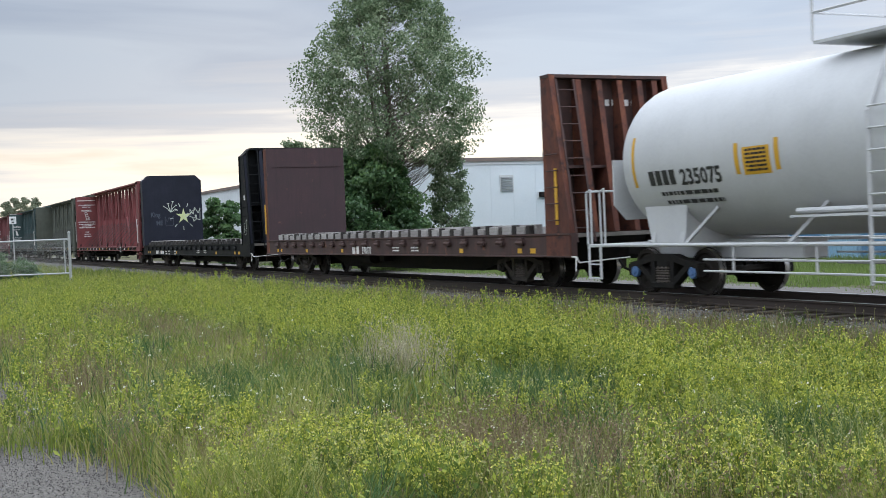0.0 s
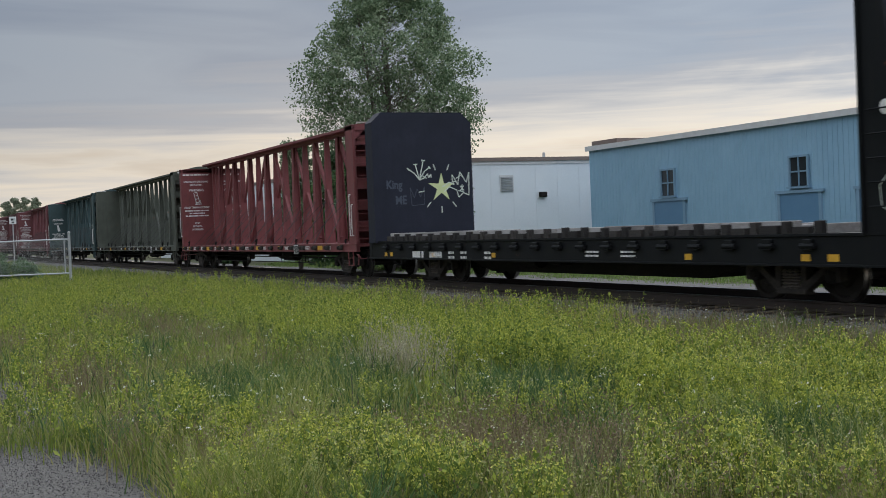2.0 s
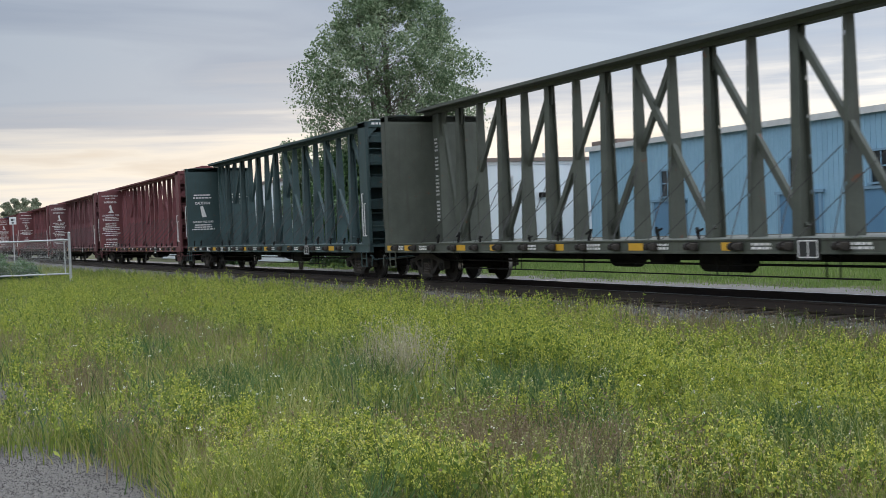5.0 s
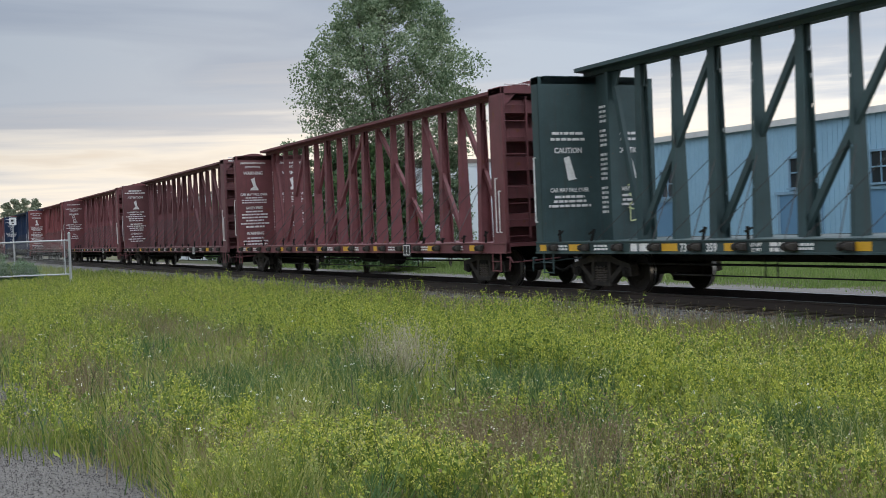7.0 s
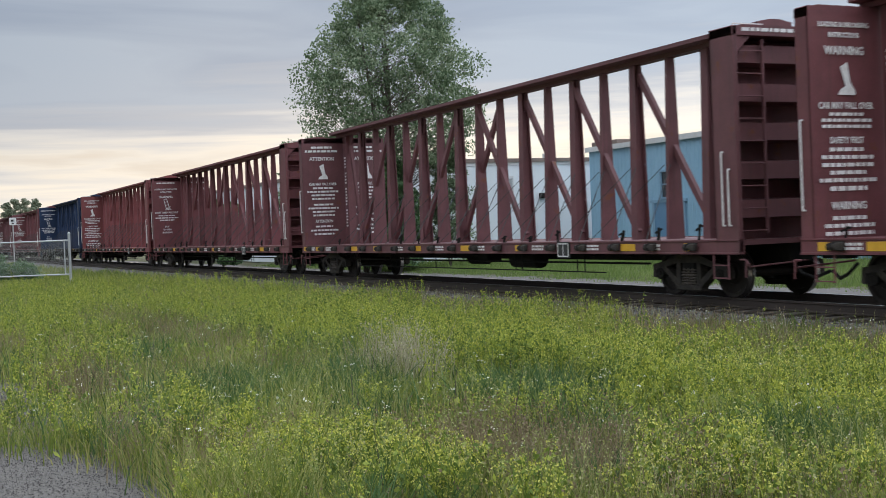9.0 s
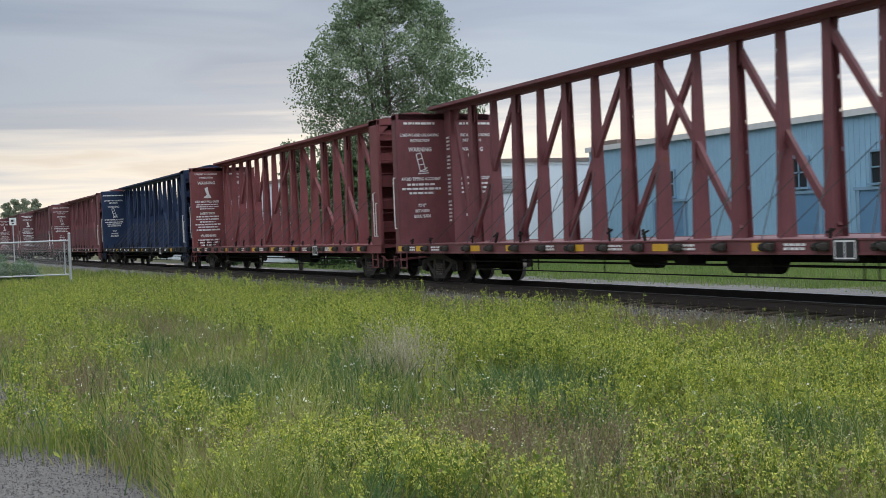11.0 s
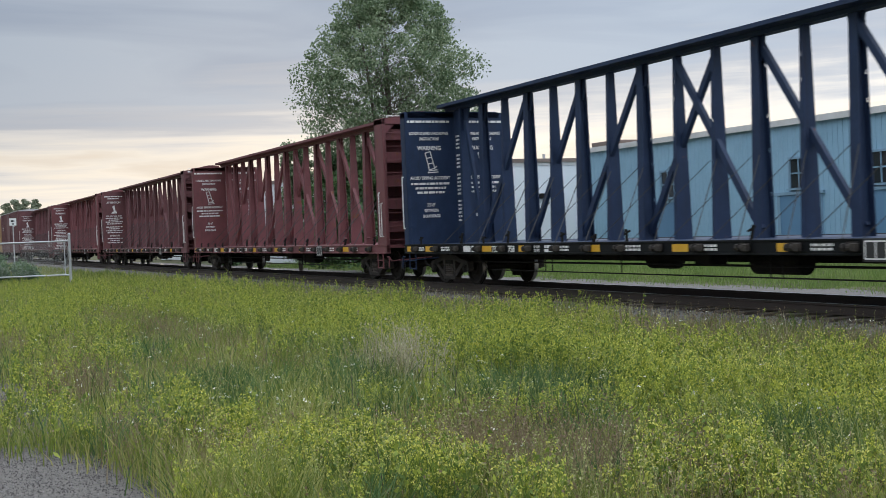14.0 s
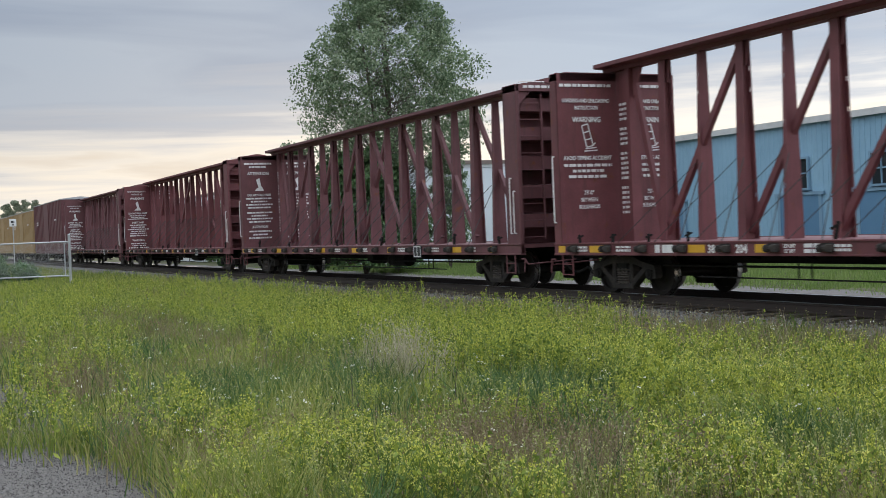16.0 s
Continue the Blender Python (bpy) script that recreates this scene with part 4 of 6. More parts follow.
    panel = part("consolidated_stencil", bm, M["black_lettering"], car, "black stencil panel with white border")
    strokes("border", [[(-0.21, -0.13), (0.21, -0.13), (0.21, 0.13), (-0.21, 0.13), (-0.21, -0.13)], [(0, -0.13), (0, 0.13)]], 0.022, (17.22, -HALF - 0.013, 0.89), FACE_Y, M["lettering"], panel)
    # brake gear below the deck
    bm = bmesh.new()
    tube(bm, (13.7, -0.75, 0.64), (14.9, -0.75, 0.64), 0.20, 14)
    part("air_reservoir", bm, M["running"], car)
    bm = bmesh.new()
    tube(bm, (8.5, 0.7, 0.6), (9.4, 0.7, 0.6), 0.2, 12)
    part("brake_cylinder", bm, M["running"], car)
    bm = bmesh.new()
    box(bm, 12.2, 12.7, -1.0, -0.6, 0.58, 0.82, bevel=0.03)
    part("brake_valve", bm, M["running"], car)
    bm = bmesh.new()
    tube(bm, (4.6, -1.25, 0.42), (18.4, -1.25, 0.42), 0.014, 6)
    for x in (7.2, 7.5, 10.2, 14.6, 14.9, 17.3, 17.6):
        tube(bm, (x, -1.25, 0.42), (x, -1.25, 0.82), 0.014, 6)
    tube(bm, (3.2, -1.0, 0.60), (19.6, -1.0, 0.60), 0.022, 6)
    part("brake_pipe", bm, M["running"], car)
    for x, s in ((0.0, -1), (L, 1)):
        coupler(car, x, s)
        cut_lever(car, x, s, paint)
        bm = bmesh.new()
        xx = x - s * 0.5
        for zz in (0.40, 0.62):
            bar(bm, (xx - 0.2, -HALF + 0.03, zz), (xx + 0.2, -HALF + 0.03, zz), 0.05, 0.02)
        for d in (-0.2, 0.2):
            bar(bm, (xx + d, -HALF + 0.03, 0.38), (xx + d, -HALF + 0.03, 0.82), 0.03, 0.02)
        part("sill_step", bm, P, car)
    bogie(car, 1.95)
    bogie(car, L - 1.95)
    return car


def bulkhead_flat(x0, L, deck_z, top_z, paint, sheet, rib, edge, label, chamfer, name_bars, depth, seed=0, bogies=(3.2, 18.2)):
    """A flatcar with a tall bulkhead at each end and stake pockets along deep side sills."""
    rnd = random.Random(seed)
    car = car_thing(x0, label, "bulkhead_flatcar", "railway car", "cars of the freight train")
    P = M[paint]
    sb = deck_z - 0.51
    bm = bmesh.new()
    box(bm, 0.05, L - 0.05, -HALF + 0.05, HALF - 0.05, deck_z - 0.10, deck_z - 0.02)
    part("deck", bm, M["deck_wood"], car, "worn timber deck boards")
    for s in (-1, 1):
        bm = bmesh.new()
        y = s * HALF
        prism(bm, [(y, deck_z), (y, deck_z - 0.04), (y - s * 0.03, deck_z - 0.05), (y - s * 0.03, sb + 0.04), (y, sb + 0.03), (y, sb), (y - s * 0.16, sb), (y - s * 0.16, deck_z)], "x", -0.25, L + 0.05)
        part("side_sill", bm, P, car)
    bm = bmesh.new()
    prism(bm, [(0.3, deck_z - 0.1), (L - 0.3, deck_z - 0.1), (L - 0.6, 0.60), (L - 4.4, 0.60), (L - 5.8, 0.30), (5.8, 0.30), (4.4, 0.60), (0.6, 0.60)], "y", -0.62, 0.62)
    part("center_sill", bm, M["running"], car)
    pk = shared("stake_pocket" + paint, lambda bm: (box(bm, -0.10, 0.10, -0.07, 0.0, -0.09, 0.09, bevel=0.01), tube(bm, (-0.16, -0.05, -0.02), (0.16, -0.05, -0.02), 0.045, 8)))
    n = int((L - 1.6) / 0.95)
    for i in range(n):
        k = part_of("stake_pocket", pk, P, car)
        k.matrix_basis = pose(1.1 + i * 0.95, -HALF + 0.03, deck_z - 0.17)
    # timber risers on the deck edge: pale planks behind, blocks and dark spacers in front
    rm = shared("riser", lambda bm: box(bm, -0.22, 0.22, 0.0, 0.12, 0.0, 0.19, bevel=0.010))
    rd = shared("riser_spacer", lambda bm: box(bm, -0.075, 0.075, 0.005, 0.13, 0.0, 0.215, bevel=0.010))
    rp = shared("edge_plank", lambda bm: box(bm, -0.92, 0.92, 0.14, 0.30, 0.0, 0.225, bevel=0.008))
    rm2 = shared("riser_far", lambda bm: box(bm, -0.13, 0.13, 0.35, 2.7, 0.0, 0.16, bevel=0.008))
    gap = 0.76 if chamfer else 0.66
    last = int((L - 2.6) / gap)
    for i in range(last):
        x = 1.25 + i * gap
        k = part_of("deck_riser", shared("riser_dark", lambda bm: box(bm, -0.20, 0.20, 0.0, 0.12, 0.0, 0.19, bevel=0.010)) if chamfer else rm, M["dark_timber" if chamfer else "riser_wood"], car)
        k.matrix_basis = pose(x, -HALF + 0.05, deck_z - 0.02, 0, 0, rnd.uniform(-1.5, 1.5)) @ Matrix.Diagonal((rnd.uniform(0.7, 1.1), 1, rnd.uniform(0.62, 0.85) if chamfer else rnd.uniform(0.85, 1.1), 1))
        k = part_of("spacer_block", rd, M["dark_timber"], car)
        k.matrix_basis = pose(x + gap / 2, -HALF + 0.05, deck_z - 0.02, 0, 0, rnd.uniform(-2, 2)) @ Matrix.Diagonal((rnd.uniform(0.8, 1.2), 1, rnd.uniform(0.9, 1.12), 1))
        if i % 3 == 0:
            k = part_of("cross_timber", rm2, M["riser_wood"], car)
            k.matrix_basis = pose(x + 0.3, -1.3, deck_z - 0.02, 0, 0, rnd.uniform(-0.6, 0.6))
    for i in range(int((L - 2.0) / 1.86)):
        k = part_of("edge_plank", rp, M["riser_wood"], car)
        k.matrix_basis = pose(1.9 + i * 1.86, -HALF + 0.05, deck_z - 0.02, 0, 0, rnd.uniform(-0.4, 0.4)) @ Matrix.Diagonal((1, 1, rnd.uniform(0.94, 1.08), 1))
    # bulkheads
    def outline(inset=0.0):
        h = HALF + (0.09 if chamfer else 0.0) - inset
        if chamfer:
            return [(-h, deck_z - 0.05), (h, deck_z - 0.05), (h, top_z - 0.32), (h - 0.32, top_z - inset), (-h + 0.32, top_z - inset), (-h, top_z - 0.32)]
        return [(-h, deck_z - 0.05), (h, deck_z - 0.05), (h, top_z - inset), (-h, top_z - inset)]
    bm = bmesh.new()
    prism(bm, outline(0.02), "x", 0.0, 0.50 if chamfer else 0.06)
    rear = part("bulkhead", bm, M[sheet], car, "flat steel rear bulkhead")
    for e in (-1, 1):
        bm = bmesh.new()
        box(bm, -0.06 if chamfer else -0.34, 0.0, min(e * (HALF - 0.02), e * (HALF - 0.12)), max(e * (HALF - 0.02), e * (HALF - 0.12)), sb, top_z - (0.34 if chamfer else 0.03))
        part("bulkhead_post", bm, M[edge], rear)
    bm = bmesh.new()
    if chamfer:
        for z in (2.1, 3.1):
            box(bm, 0.50, 0.504, -HALF + 0.2, HALF - 0.2, z, z + 0.012)
    else:
        box(bm, 0.06, 0.085, -HALF + 0.25, HALF - 0.2, top_z - 0.72, top_z - 0.69)
    part("seam", bm, M[sheet], rear)
    bm = bmesh.new()
    prism(bm, outline(0.06), "x", L - 0.95, L - 0.90)
    front = part("bulkhead", bm, P, car, "ribbed steel front bulkhead")
    for e in (-1, 1):
        bm = bmesh.new()
        y = e * (HALF - 0.01)
        zt = top_z - (0.30 if chamfer else 0.0)
        # side plate, broad at the deck and narrower at the top
        prism(bm, [(L - 0.97, sb), (L + 0.02, sb), (L + 0.02, deck_z + 0.3), (L - 0.97 + depth, zt), (L - 0.97, zt)], "y", min(y, y - e * 0.05), max(y, y - e * 0.05))
        part("side_plate", bm, M[edge], front)
        bm = bmesh.new()
        bar(bm, (L + 0.0, y - e * 0.07, deck_z), (L - 0.99 + depth, y - e * 0.07, zt), 0.14, 0.03, up=(1, 0, 0))
        part("side_flange", bm, M[rib], front)
    bm = bmesh.new()
    h = HALF - (0.34 if chamfer else 0.0)
    box(bm, L - 0.97, L - 0.97 + depth, -h, h, top_z - 0.07, top_z)
    if chamfer:
        for e in (-1, 1):
            bar(bm, (L - 0.97 + depth / 2, e * (HALF - 0.03), top_z - 0.32), (L - 0.97 + depth / 2, e * (HALF - 0.33), top_z - 0.03), depth, 0.05, up=(0, e, 1))
    part("top_plate", bm, P, front)
    for y in (-0.78, -0.25, 0.28, 0.80, 1.2):
        bm = bmesh.new()
        prism(bm, [(L - 0.90, deck_z), (L - 0.12, deck_z), (L - 1.0 + depth, top_z - 0.1), (L - 0.90, top_z - 0.1)], "y", y - 0.015, y + 0.015)
        bar(bm, (L - 0.12, y, deck_z), (L - 1.0 + depth, y, top_z - 0.1), 0.13, 0.02, up=(1, 0, 0))
        part("rib", bm, M[rib], front)
    bm = bmesh.new()
    box(bm, L - 0.90, L - 0.45, -HALF + 0.1, HALF - 0.1, 2.6, 2.66)
    part("rib", bm, P, front)
    bm = bmesh.new()
    for e in (-1.36, -0.92):
        bar(bm, (L + 0.06, e, deck_z - 0.2), (L - 0.95 + depth, e, top_z - 0.1), 0.05, 0.02, up=(1, 0, 0))
    for i in range(9):
        z = deck_z + 0.1 + i * 0.37
        xx = L + 0.06 - (1.01 - depth) * (z - deck_z + 0.2) / (top_z - deck_z + 0.1)
        tube(bm, (xx, -1.36, z), (xx, -0.92, z), 0.014, 6)
    part("ladder", bm, P, car)
    ladder(car, (L - 0.75, L - 0.35), -HALF, 1.5, 2.9, 5, paint)
    for x, s in ((-0.25, -1), (L + 0.05, 1)):
        coupler(car, x, s)
        cut_lever(car, x, s, "lettering" if s > 0 else paint)
    # brake gear
    bm = bmesh.new()
    tube(bm, (7.5, -0.8, 0.62), (8.6, -0.8, 0.62), 0.2, 14)
    part("air_reservoir", bm, M["running"], car)
    bm = bmesh.new()
    box(bm, 9.4, 9.8, -1.0, -0.7, 0.5, 0.8, bevel=0.03)
    part("brake_valve", bm, M["running"], car)
    # writing
    yf = -HALF + 0.03 - 0.003
    bars_of_text([((x, yf, sb + 0.14 + d), 0.5, 0.04) for x in (11.9, 13.2) for d in (0, 0.08)], FACE_Y, M["lettering"], car, seed + 3)
    for x, w in ((1.0, 0.09), (1.4, 0.09), (4.2, 0.10), (7.6, 0.10), (L - 1.6, 0.12), (L - 2.2, 0.1), (L - 5.2, 0.1)):
        bm = bmesh.new()
        box(bm, x - w, x + w, yf - 0.002, yf + 0.001, sb + 0.08, sb + 0.19)
        part("reflector", bm, M["yellow"], car, "faded yellow reflector")
    bogie(car, bogies[0])
    bogie(car, bogies[1])
    return car


def tank_car():
    """White tank car with end platform, side rails, ladder and top walkway."""
    car = car_thing(-20.35, "white cylindrical tank car with black stencilled number", "tank_car", "railway car", "cars of the freight train")
    W = M["white_tank"]
    R, zc, x0, x1 = 1.49, 2.56, 1.08, 16.2
    bm = bmesh.new()
    head = [(x0 + 0.80 * (1 - math.cos(a)), R * math.sin(a)) for a in [math.pi / 2 * i / 14 for i in range(15)]]
    prof = head + [(3.6, R), (6.4, R), (9.0, R), (12.0, R)] + [(x1 + x0 - x, r) for x, r in head[::-1]]
    lathe(bm, prof, (0, 0, zc), (1, 0, 0), 64)
    part("tank", bm, W, car, "glossy white tank shell", smooth=True)
    # stub sill, bolster web and head shield
    for a, s in ((0.72, 1), (x1 + 0.2, -1)):
        bm = bmesh.new()
        box(bm, min(a, a + s * 4.6), max(a, a + s * 4.6), -0.28, 0.28, 0.66, 1.02, bevel=0.02)
        part("stub_sill", bm, W, car)
        bm = bmesh.new()
        prism(bm, [(-1.25, 0.92), (1.25, 0.92), (1.05, 2.0), (0.4, 1.2), (-0.4, 1.2), (-1.05, 2.0)], "x", a + s * 1.5, a + s * 1.62)
        prism(bm, [(-1.25, 0.92), (1.25, 0.92), (1.05, 2.0), (0.4, 1.2), (-0.4, 1.2), (-1.05, 2.0)], "x", a + s * 2.4, a + s * 2.52)
        prism(bm, [(a + s * 1.5, 0.92), (a + s * 2.52, 0.92), (a + s * 2.6, 1.7), (a + s * 1.2, 2.0)], "y", -1.2, -1.16)
        part("saddle", bm, W, car)
        bm = bmesh.new()
        prism(bm, [(-1.02, 1.45), (1.02, 1.45), (1.3, 1.75), (1.3, 2.64), (-1.3, 2.64), (-1.3, 1.75)], "x", a + s * 0.35, a + s * 0.39)
        part("head_shield", bm, W, car)
        # end platform and handrails
        bm = bmesh.new()
        box(bm, min(a - s * 0.3, a + s * 0.45), max(a - s * 0.3, a + s * 0.45), -HALF, HALF, 0.92, 0.98, bevel=0.01)
        part("platform", bm, W, car)
        for xa in (a - s * 0.28, a + s * 0.22):
            bm = bmesh.new()
            pts = [(xa, -HALF, 0.98), (xa - s * 0.02, -HALF, 2.02), (xa + s * 0.14, -HALF, 2.08), (xa + s * 0.14, -HALF, 0.98)]
            for p, q in zip(pts, pts[1:]):
                tube(bm, p, q, 0.022, 8)
            part("handrail", bm, W, car)
        bm = bmesh.new()
        for p, q in (((a - s * 0.28, -HALF, 2.05), (a - s * 0.28, HALF, 2.05)), ((a - s * 0.28, HALF, 2.05), (a - s * 0.28, HALF, 0.98))):
            tube(bm, p, q, 0.022, 8)
        part("handrail", bm, W, car)
        bm = bmesh.new()
        for d in (0, 0.42):
            bar(bm, (a - s * 0.25 + s * d, -HALF, 0.28), (a - s * 0.25 + s * d, -HALF, 0.95), 0.05, 0.02)
        for z in (0.30, 0.58):
            bar(bm, (a - s * 0.25, -HALF, z), (a + s * 0.17, -HALF, z), 0.06, 0.025)
        part("sill_step", bm, W, car)
        coupler(car, a - s * 0.1, -s)
        # brackets under the shell
        for xa in (a + s * 2.9, a + s * 5.6):
            bm = bmesh.new()
            bar(bm, (xa, -HALF + 0.05, 0.97), (xa + s * 0.55, -1.14, 1.62), 0.10, 0.05)
            part("bracket", bm, W, car)
        bogie(car, a + s * (1.65 if s > 0 else 2.35), 1.83, "running", "cap_blue")
    for s in (-1, 1):
        bm = bmesh.new()
        tube(bm, (1.0, s * HALF, 0.96), (15.9, s * HALF, 0.96), 0.035, 8)
        part("side_rail", bm, W, car)
        bm = bmesh.new()
        tube(bm, (6.45, s * (HALF - 0.15), 1.48), (10.6, s * (HALF - 0.15), 1.48), 0.05, 8)
        box(bm, 6.45, 10.6, s * HALF - 0.02, s * HALF + 0.02, 1.38, 1.42)
        for x in (5.0, 7.0, 9.3, 11.4):
            tube(bm, (x, s * HALF, 0.50), (x, s * HALF, 0.96), 0.022, 6)
        for z in (0.5, 0.7):
            tube(bm, (4.2, s * HALF, z), (11.8, s * HALF, z), 0.02, 6)
        part("handrail", bm, W, car)
        bm = bmesh.new()
        for x in (8.15, 8.7):
            bar(bm, (x, s * (HALF + 0.02), 0.35), (x, s * (HALF + 0.02), 2.9), 0.06, 0.02)
            bar(bm, (x, s * (HALF + 0.02), 2.9), (x, s * 0.95, 4.15), 0.06, 0.02)
        for i in range(9):
            z = 0.4 + i * 0.32
            tube(bm, (8.15, s * (HALF + 0.02), z), (8.7, s * (HALF + 0.02), z), 0.016, 6)
        part("ladder", bm, W, car)
    bm = bmesh.new()
    box(bm, 6.5, 9.7, -1.0, 1.0, 4.12, 4.17)
    part("platform", bm, W, car, "top loading platform")

    def rail(p, q):
        part("handrail", tube(bmesh.new(), p, q, 0.024, 6), W, car)
    for z in (4.62, 5.05):
        for s in (-1, 1):
            rail((6.5, s * 1.0, z), (9.7, s * 1.0, z))
        for x in (6.5, 9.7):
            rail((x, -1, z), (x, 1, z))
    for x in (6.5, 8.1, 9.7):
        for s in (-1, 1):
            part("rail_post", tube(bmesh.new(), (x, s, 4.17), (x, s, 5.07), 0.024, 6), W, car)
    bm = bmesh.new()
    tube(bm, (8.1, 0, 3.9), (8.1, 0, 4.75), 0.42, 20)
    part("dome", bm, W, car, "white manway dome")
    # stencils wrap round the shell
    def wrap(me):
        for v in me.vertices:
            z = v.co.z - zc
            v.co.y = -math.sqrt(max(0.0, (R + 0.006) ** 2 - z * z)) - (0.003 if v.co.y < -0.001 else 0.0)

    def on_shell(ob):
        wrap(ob.data)
        return ob
    on_shell(words("235075", 0.29, (4.07, 0, 2.19), FACE_Y, M["black_lettering"], car, 1.0))
    for k in range(4):
        bm = bmesh.new()
        box(bm, 2.54 + k * 0.21, 2.70 + k * 0.21, -0.002, 0.0, 2.06, 2.33)
        bmesh.ops.subdivide_edges(bm, edges=[e for e in bm.edges if abs(e.verts[0].co.z - e.verts[1].co.z) > 0.1], cuts=3)
        on_shell(part("maker_mark", bm, M["black_lettering"], car, "plain black block of a road mark"))
    on_shell(bars_of_text([((3.6, 0, 1.90), 1.65, 0.07), ((3.66, 0, 1.74), 1.65, 0.07)], FACE_Y, M["black_lettering"], car, 4))
    for name, xa, xb, za, zb, mat in (("placard", 5.26, 5.94, 2.12, 2.58, "yellow"), ("reflector", 5.05, 5.16, 2.14, 2.66, "yellow"), ("reflector", 6.05, 6.16, 2.16, 2.68, "yellow"), ("reflector", 2.03, 2.12, 2.05, 3.0, "yellow")):
        bm = bmesh.new()
        zs = [za + (zb - za) * i / 6 for i in range(7)]
        ys = [-math.sqrt((R + 0.006) ** 2 - (z - zc) ** 2) for z in zs]
        for i in range(6):
            bm.faces.new([bm.verts.new(p) for p in ((xa, ys[i], zs[i]), (xb, ys[i], zs[i]), (xb, ys[i + 1], zs[i + 1]), (xa, ys[i + 1], zs[i + 1]))])
        part(name, bm, M[mat], car, "yellow warning placard" if name == "placard" else "yellow reflective strip")
    on_shell(bars_of_text([((5.60, 0, 2.53 - i * 0.068), 0.52, 0.035) for i in range(6)], FACE_Y, M["black_lettering"], car, 5)).location.y = -0.006
    return car


def boxcar(x0, L, z1, paint, label, seed=0):
    """A plain-sided boxcar with ribs, a sliding door and a metal roof."""
    car = car_thing(x0, label, "boxcar", "railway car", "cars of the freight train")
    P = M[paint]
    bm = bmesh.new()
    box(bm, 0, L, -HALF + 0.04, HALF - 0.04, 1.0, z1, bevel=0.02)
    box(bm, 0.1, L - 0.1, -HALF + 0.06, HALF - 0.06, 0.78, 1.0)
    part("body", bm, P, car)
    bm = bmesh.new()
    prism(bm, [(-HALF, z1), (HALF, z1), (HALF, z1 + 0.06), (0, z1 + 0.22), (-HALF, z1 + 0.06)], "x", -0.05, L + 0.05)
    part("roof", bm, M["grey_roof"], car, "pale galvanised roof")
    for i in range(int(L / 0.9)):
        x = 0.5 + i * 0.9
        if abs(x - L / 2) < 1.6:
            continue
        bm = bmesh.new()
        box(bm, x - 0.05, x + 0.05, -HALF - 0.0, -HALF + 0.05, 1.05, z1 - 0.05)
        part("rib", bm, P, car)
    bm = bmesh.new()
    box(bm, L / 2 - 1.5, L / 2 + 1.5, -HALF - 0.03, -HALF + 0.05, 1.05, z1 - 0.15, bevel=0.01)
    part("door", bm, P, car, "sliding side door")
    bm = bmesh.new()
    for k in range(5):
        z = 1.6 + k * 0.7
        box(bm, L, L + 0.05, -HALF + 0.15, HALF - 0.15, z, z + 0.18)
    part("end_panel", bm, P, car)
    ladder(car, (-1.3, -0.9), L + 0.05, 1.2, z1 - 0.3, 8, paint, "x")
    bars_of_text([((x, -HALF - 0.005, z), 1.2, 0.11) for x, z in ((3.0, 3.5), (3.0, 3.3), (L - 3.2, 3.5))], FACE_Y, M["lettering"], car, seed)
    coupler(car, 0, -1)
    coupler(car, L, 1)
    bogie(car, 1.9)
    bogie(car, L - 1.9)
    return car


tank_car()
flat_b = bulkhead_flat(-41.9, 21.25, 1.22, 4.62, "rusty", "plum", "orange_rust", "orange_rust", "rusty brown bulkhead flatcar with timber risers on its deck", False, True, 0.36, 11, (2.9, 18.3))
flat_c = bulkhead_flat(-64.8, 20.3, 1.12, 4.86, "black", "slate", "slate", "black", "black bulkhead flatcar with a spray-painted bulkhead", True, False, 0.50, 12, (3.4, 17.3))

# spray paint on the slate bulkhead: a burst star between two scribbles
star = [(math.cos(math.pi * i / 5 + 0.3) * (0.44 if i % 2 == 0 else 0.15), math.sin(math.pi * i / 5 + 0.3) * (0.44 if i % 2 == 0 else 0.15)) for i in range(10)]
shape_mark("graffiti_star", star, (0.502, 0.56, 2.62), FACE_X, M["lime"], flat_c, "lime sprayed star")
rays = [[(math.cos(a) * 0.55, math.sin(a) * 0.55), (math.cos(a) * 0.74, math.sin(a) * 0.74)] for a in [0.5 + 0.7 * k for k in range(9)]]
strokes("graffiti_rays", rays, 0.028, (0.502, 0.56, 2.62), FACE_X, M["graffiti"], flat_c)
strokes("graffiti_scribble", [[(-0.42, 0.16), (-0.22, 0.02), (-0.08, -0.16), (-0.16, 0.14), (-0.20, 0.30)], [(-0.08, -0.16), (-0.02, 0.10), (0.06, 0.40)], [(-0.06, -0.12), (0.08, 0.08), (0.24, 0.20)], [(-0.08, -0.16), (0.08, -0.10), (0.18, 0.02), (0.22, -0.10), (0.28, 0.0), (0.30, -0.10)],
                               [(-0.46, 0.20), (-0.40, 0.12)], [(-0.26, 0.30), (-0.14, 0.30)], [(0.0, 0.42), (0.12, 0.40)], [(0.22, 0.24), (0.28, 0.17)]], 0.030, (0.502, -0.06, 3.02), FACE_X, M["graffiti"], flat_c)
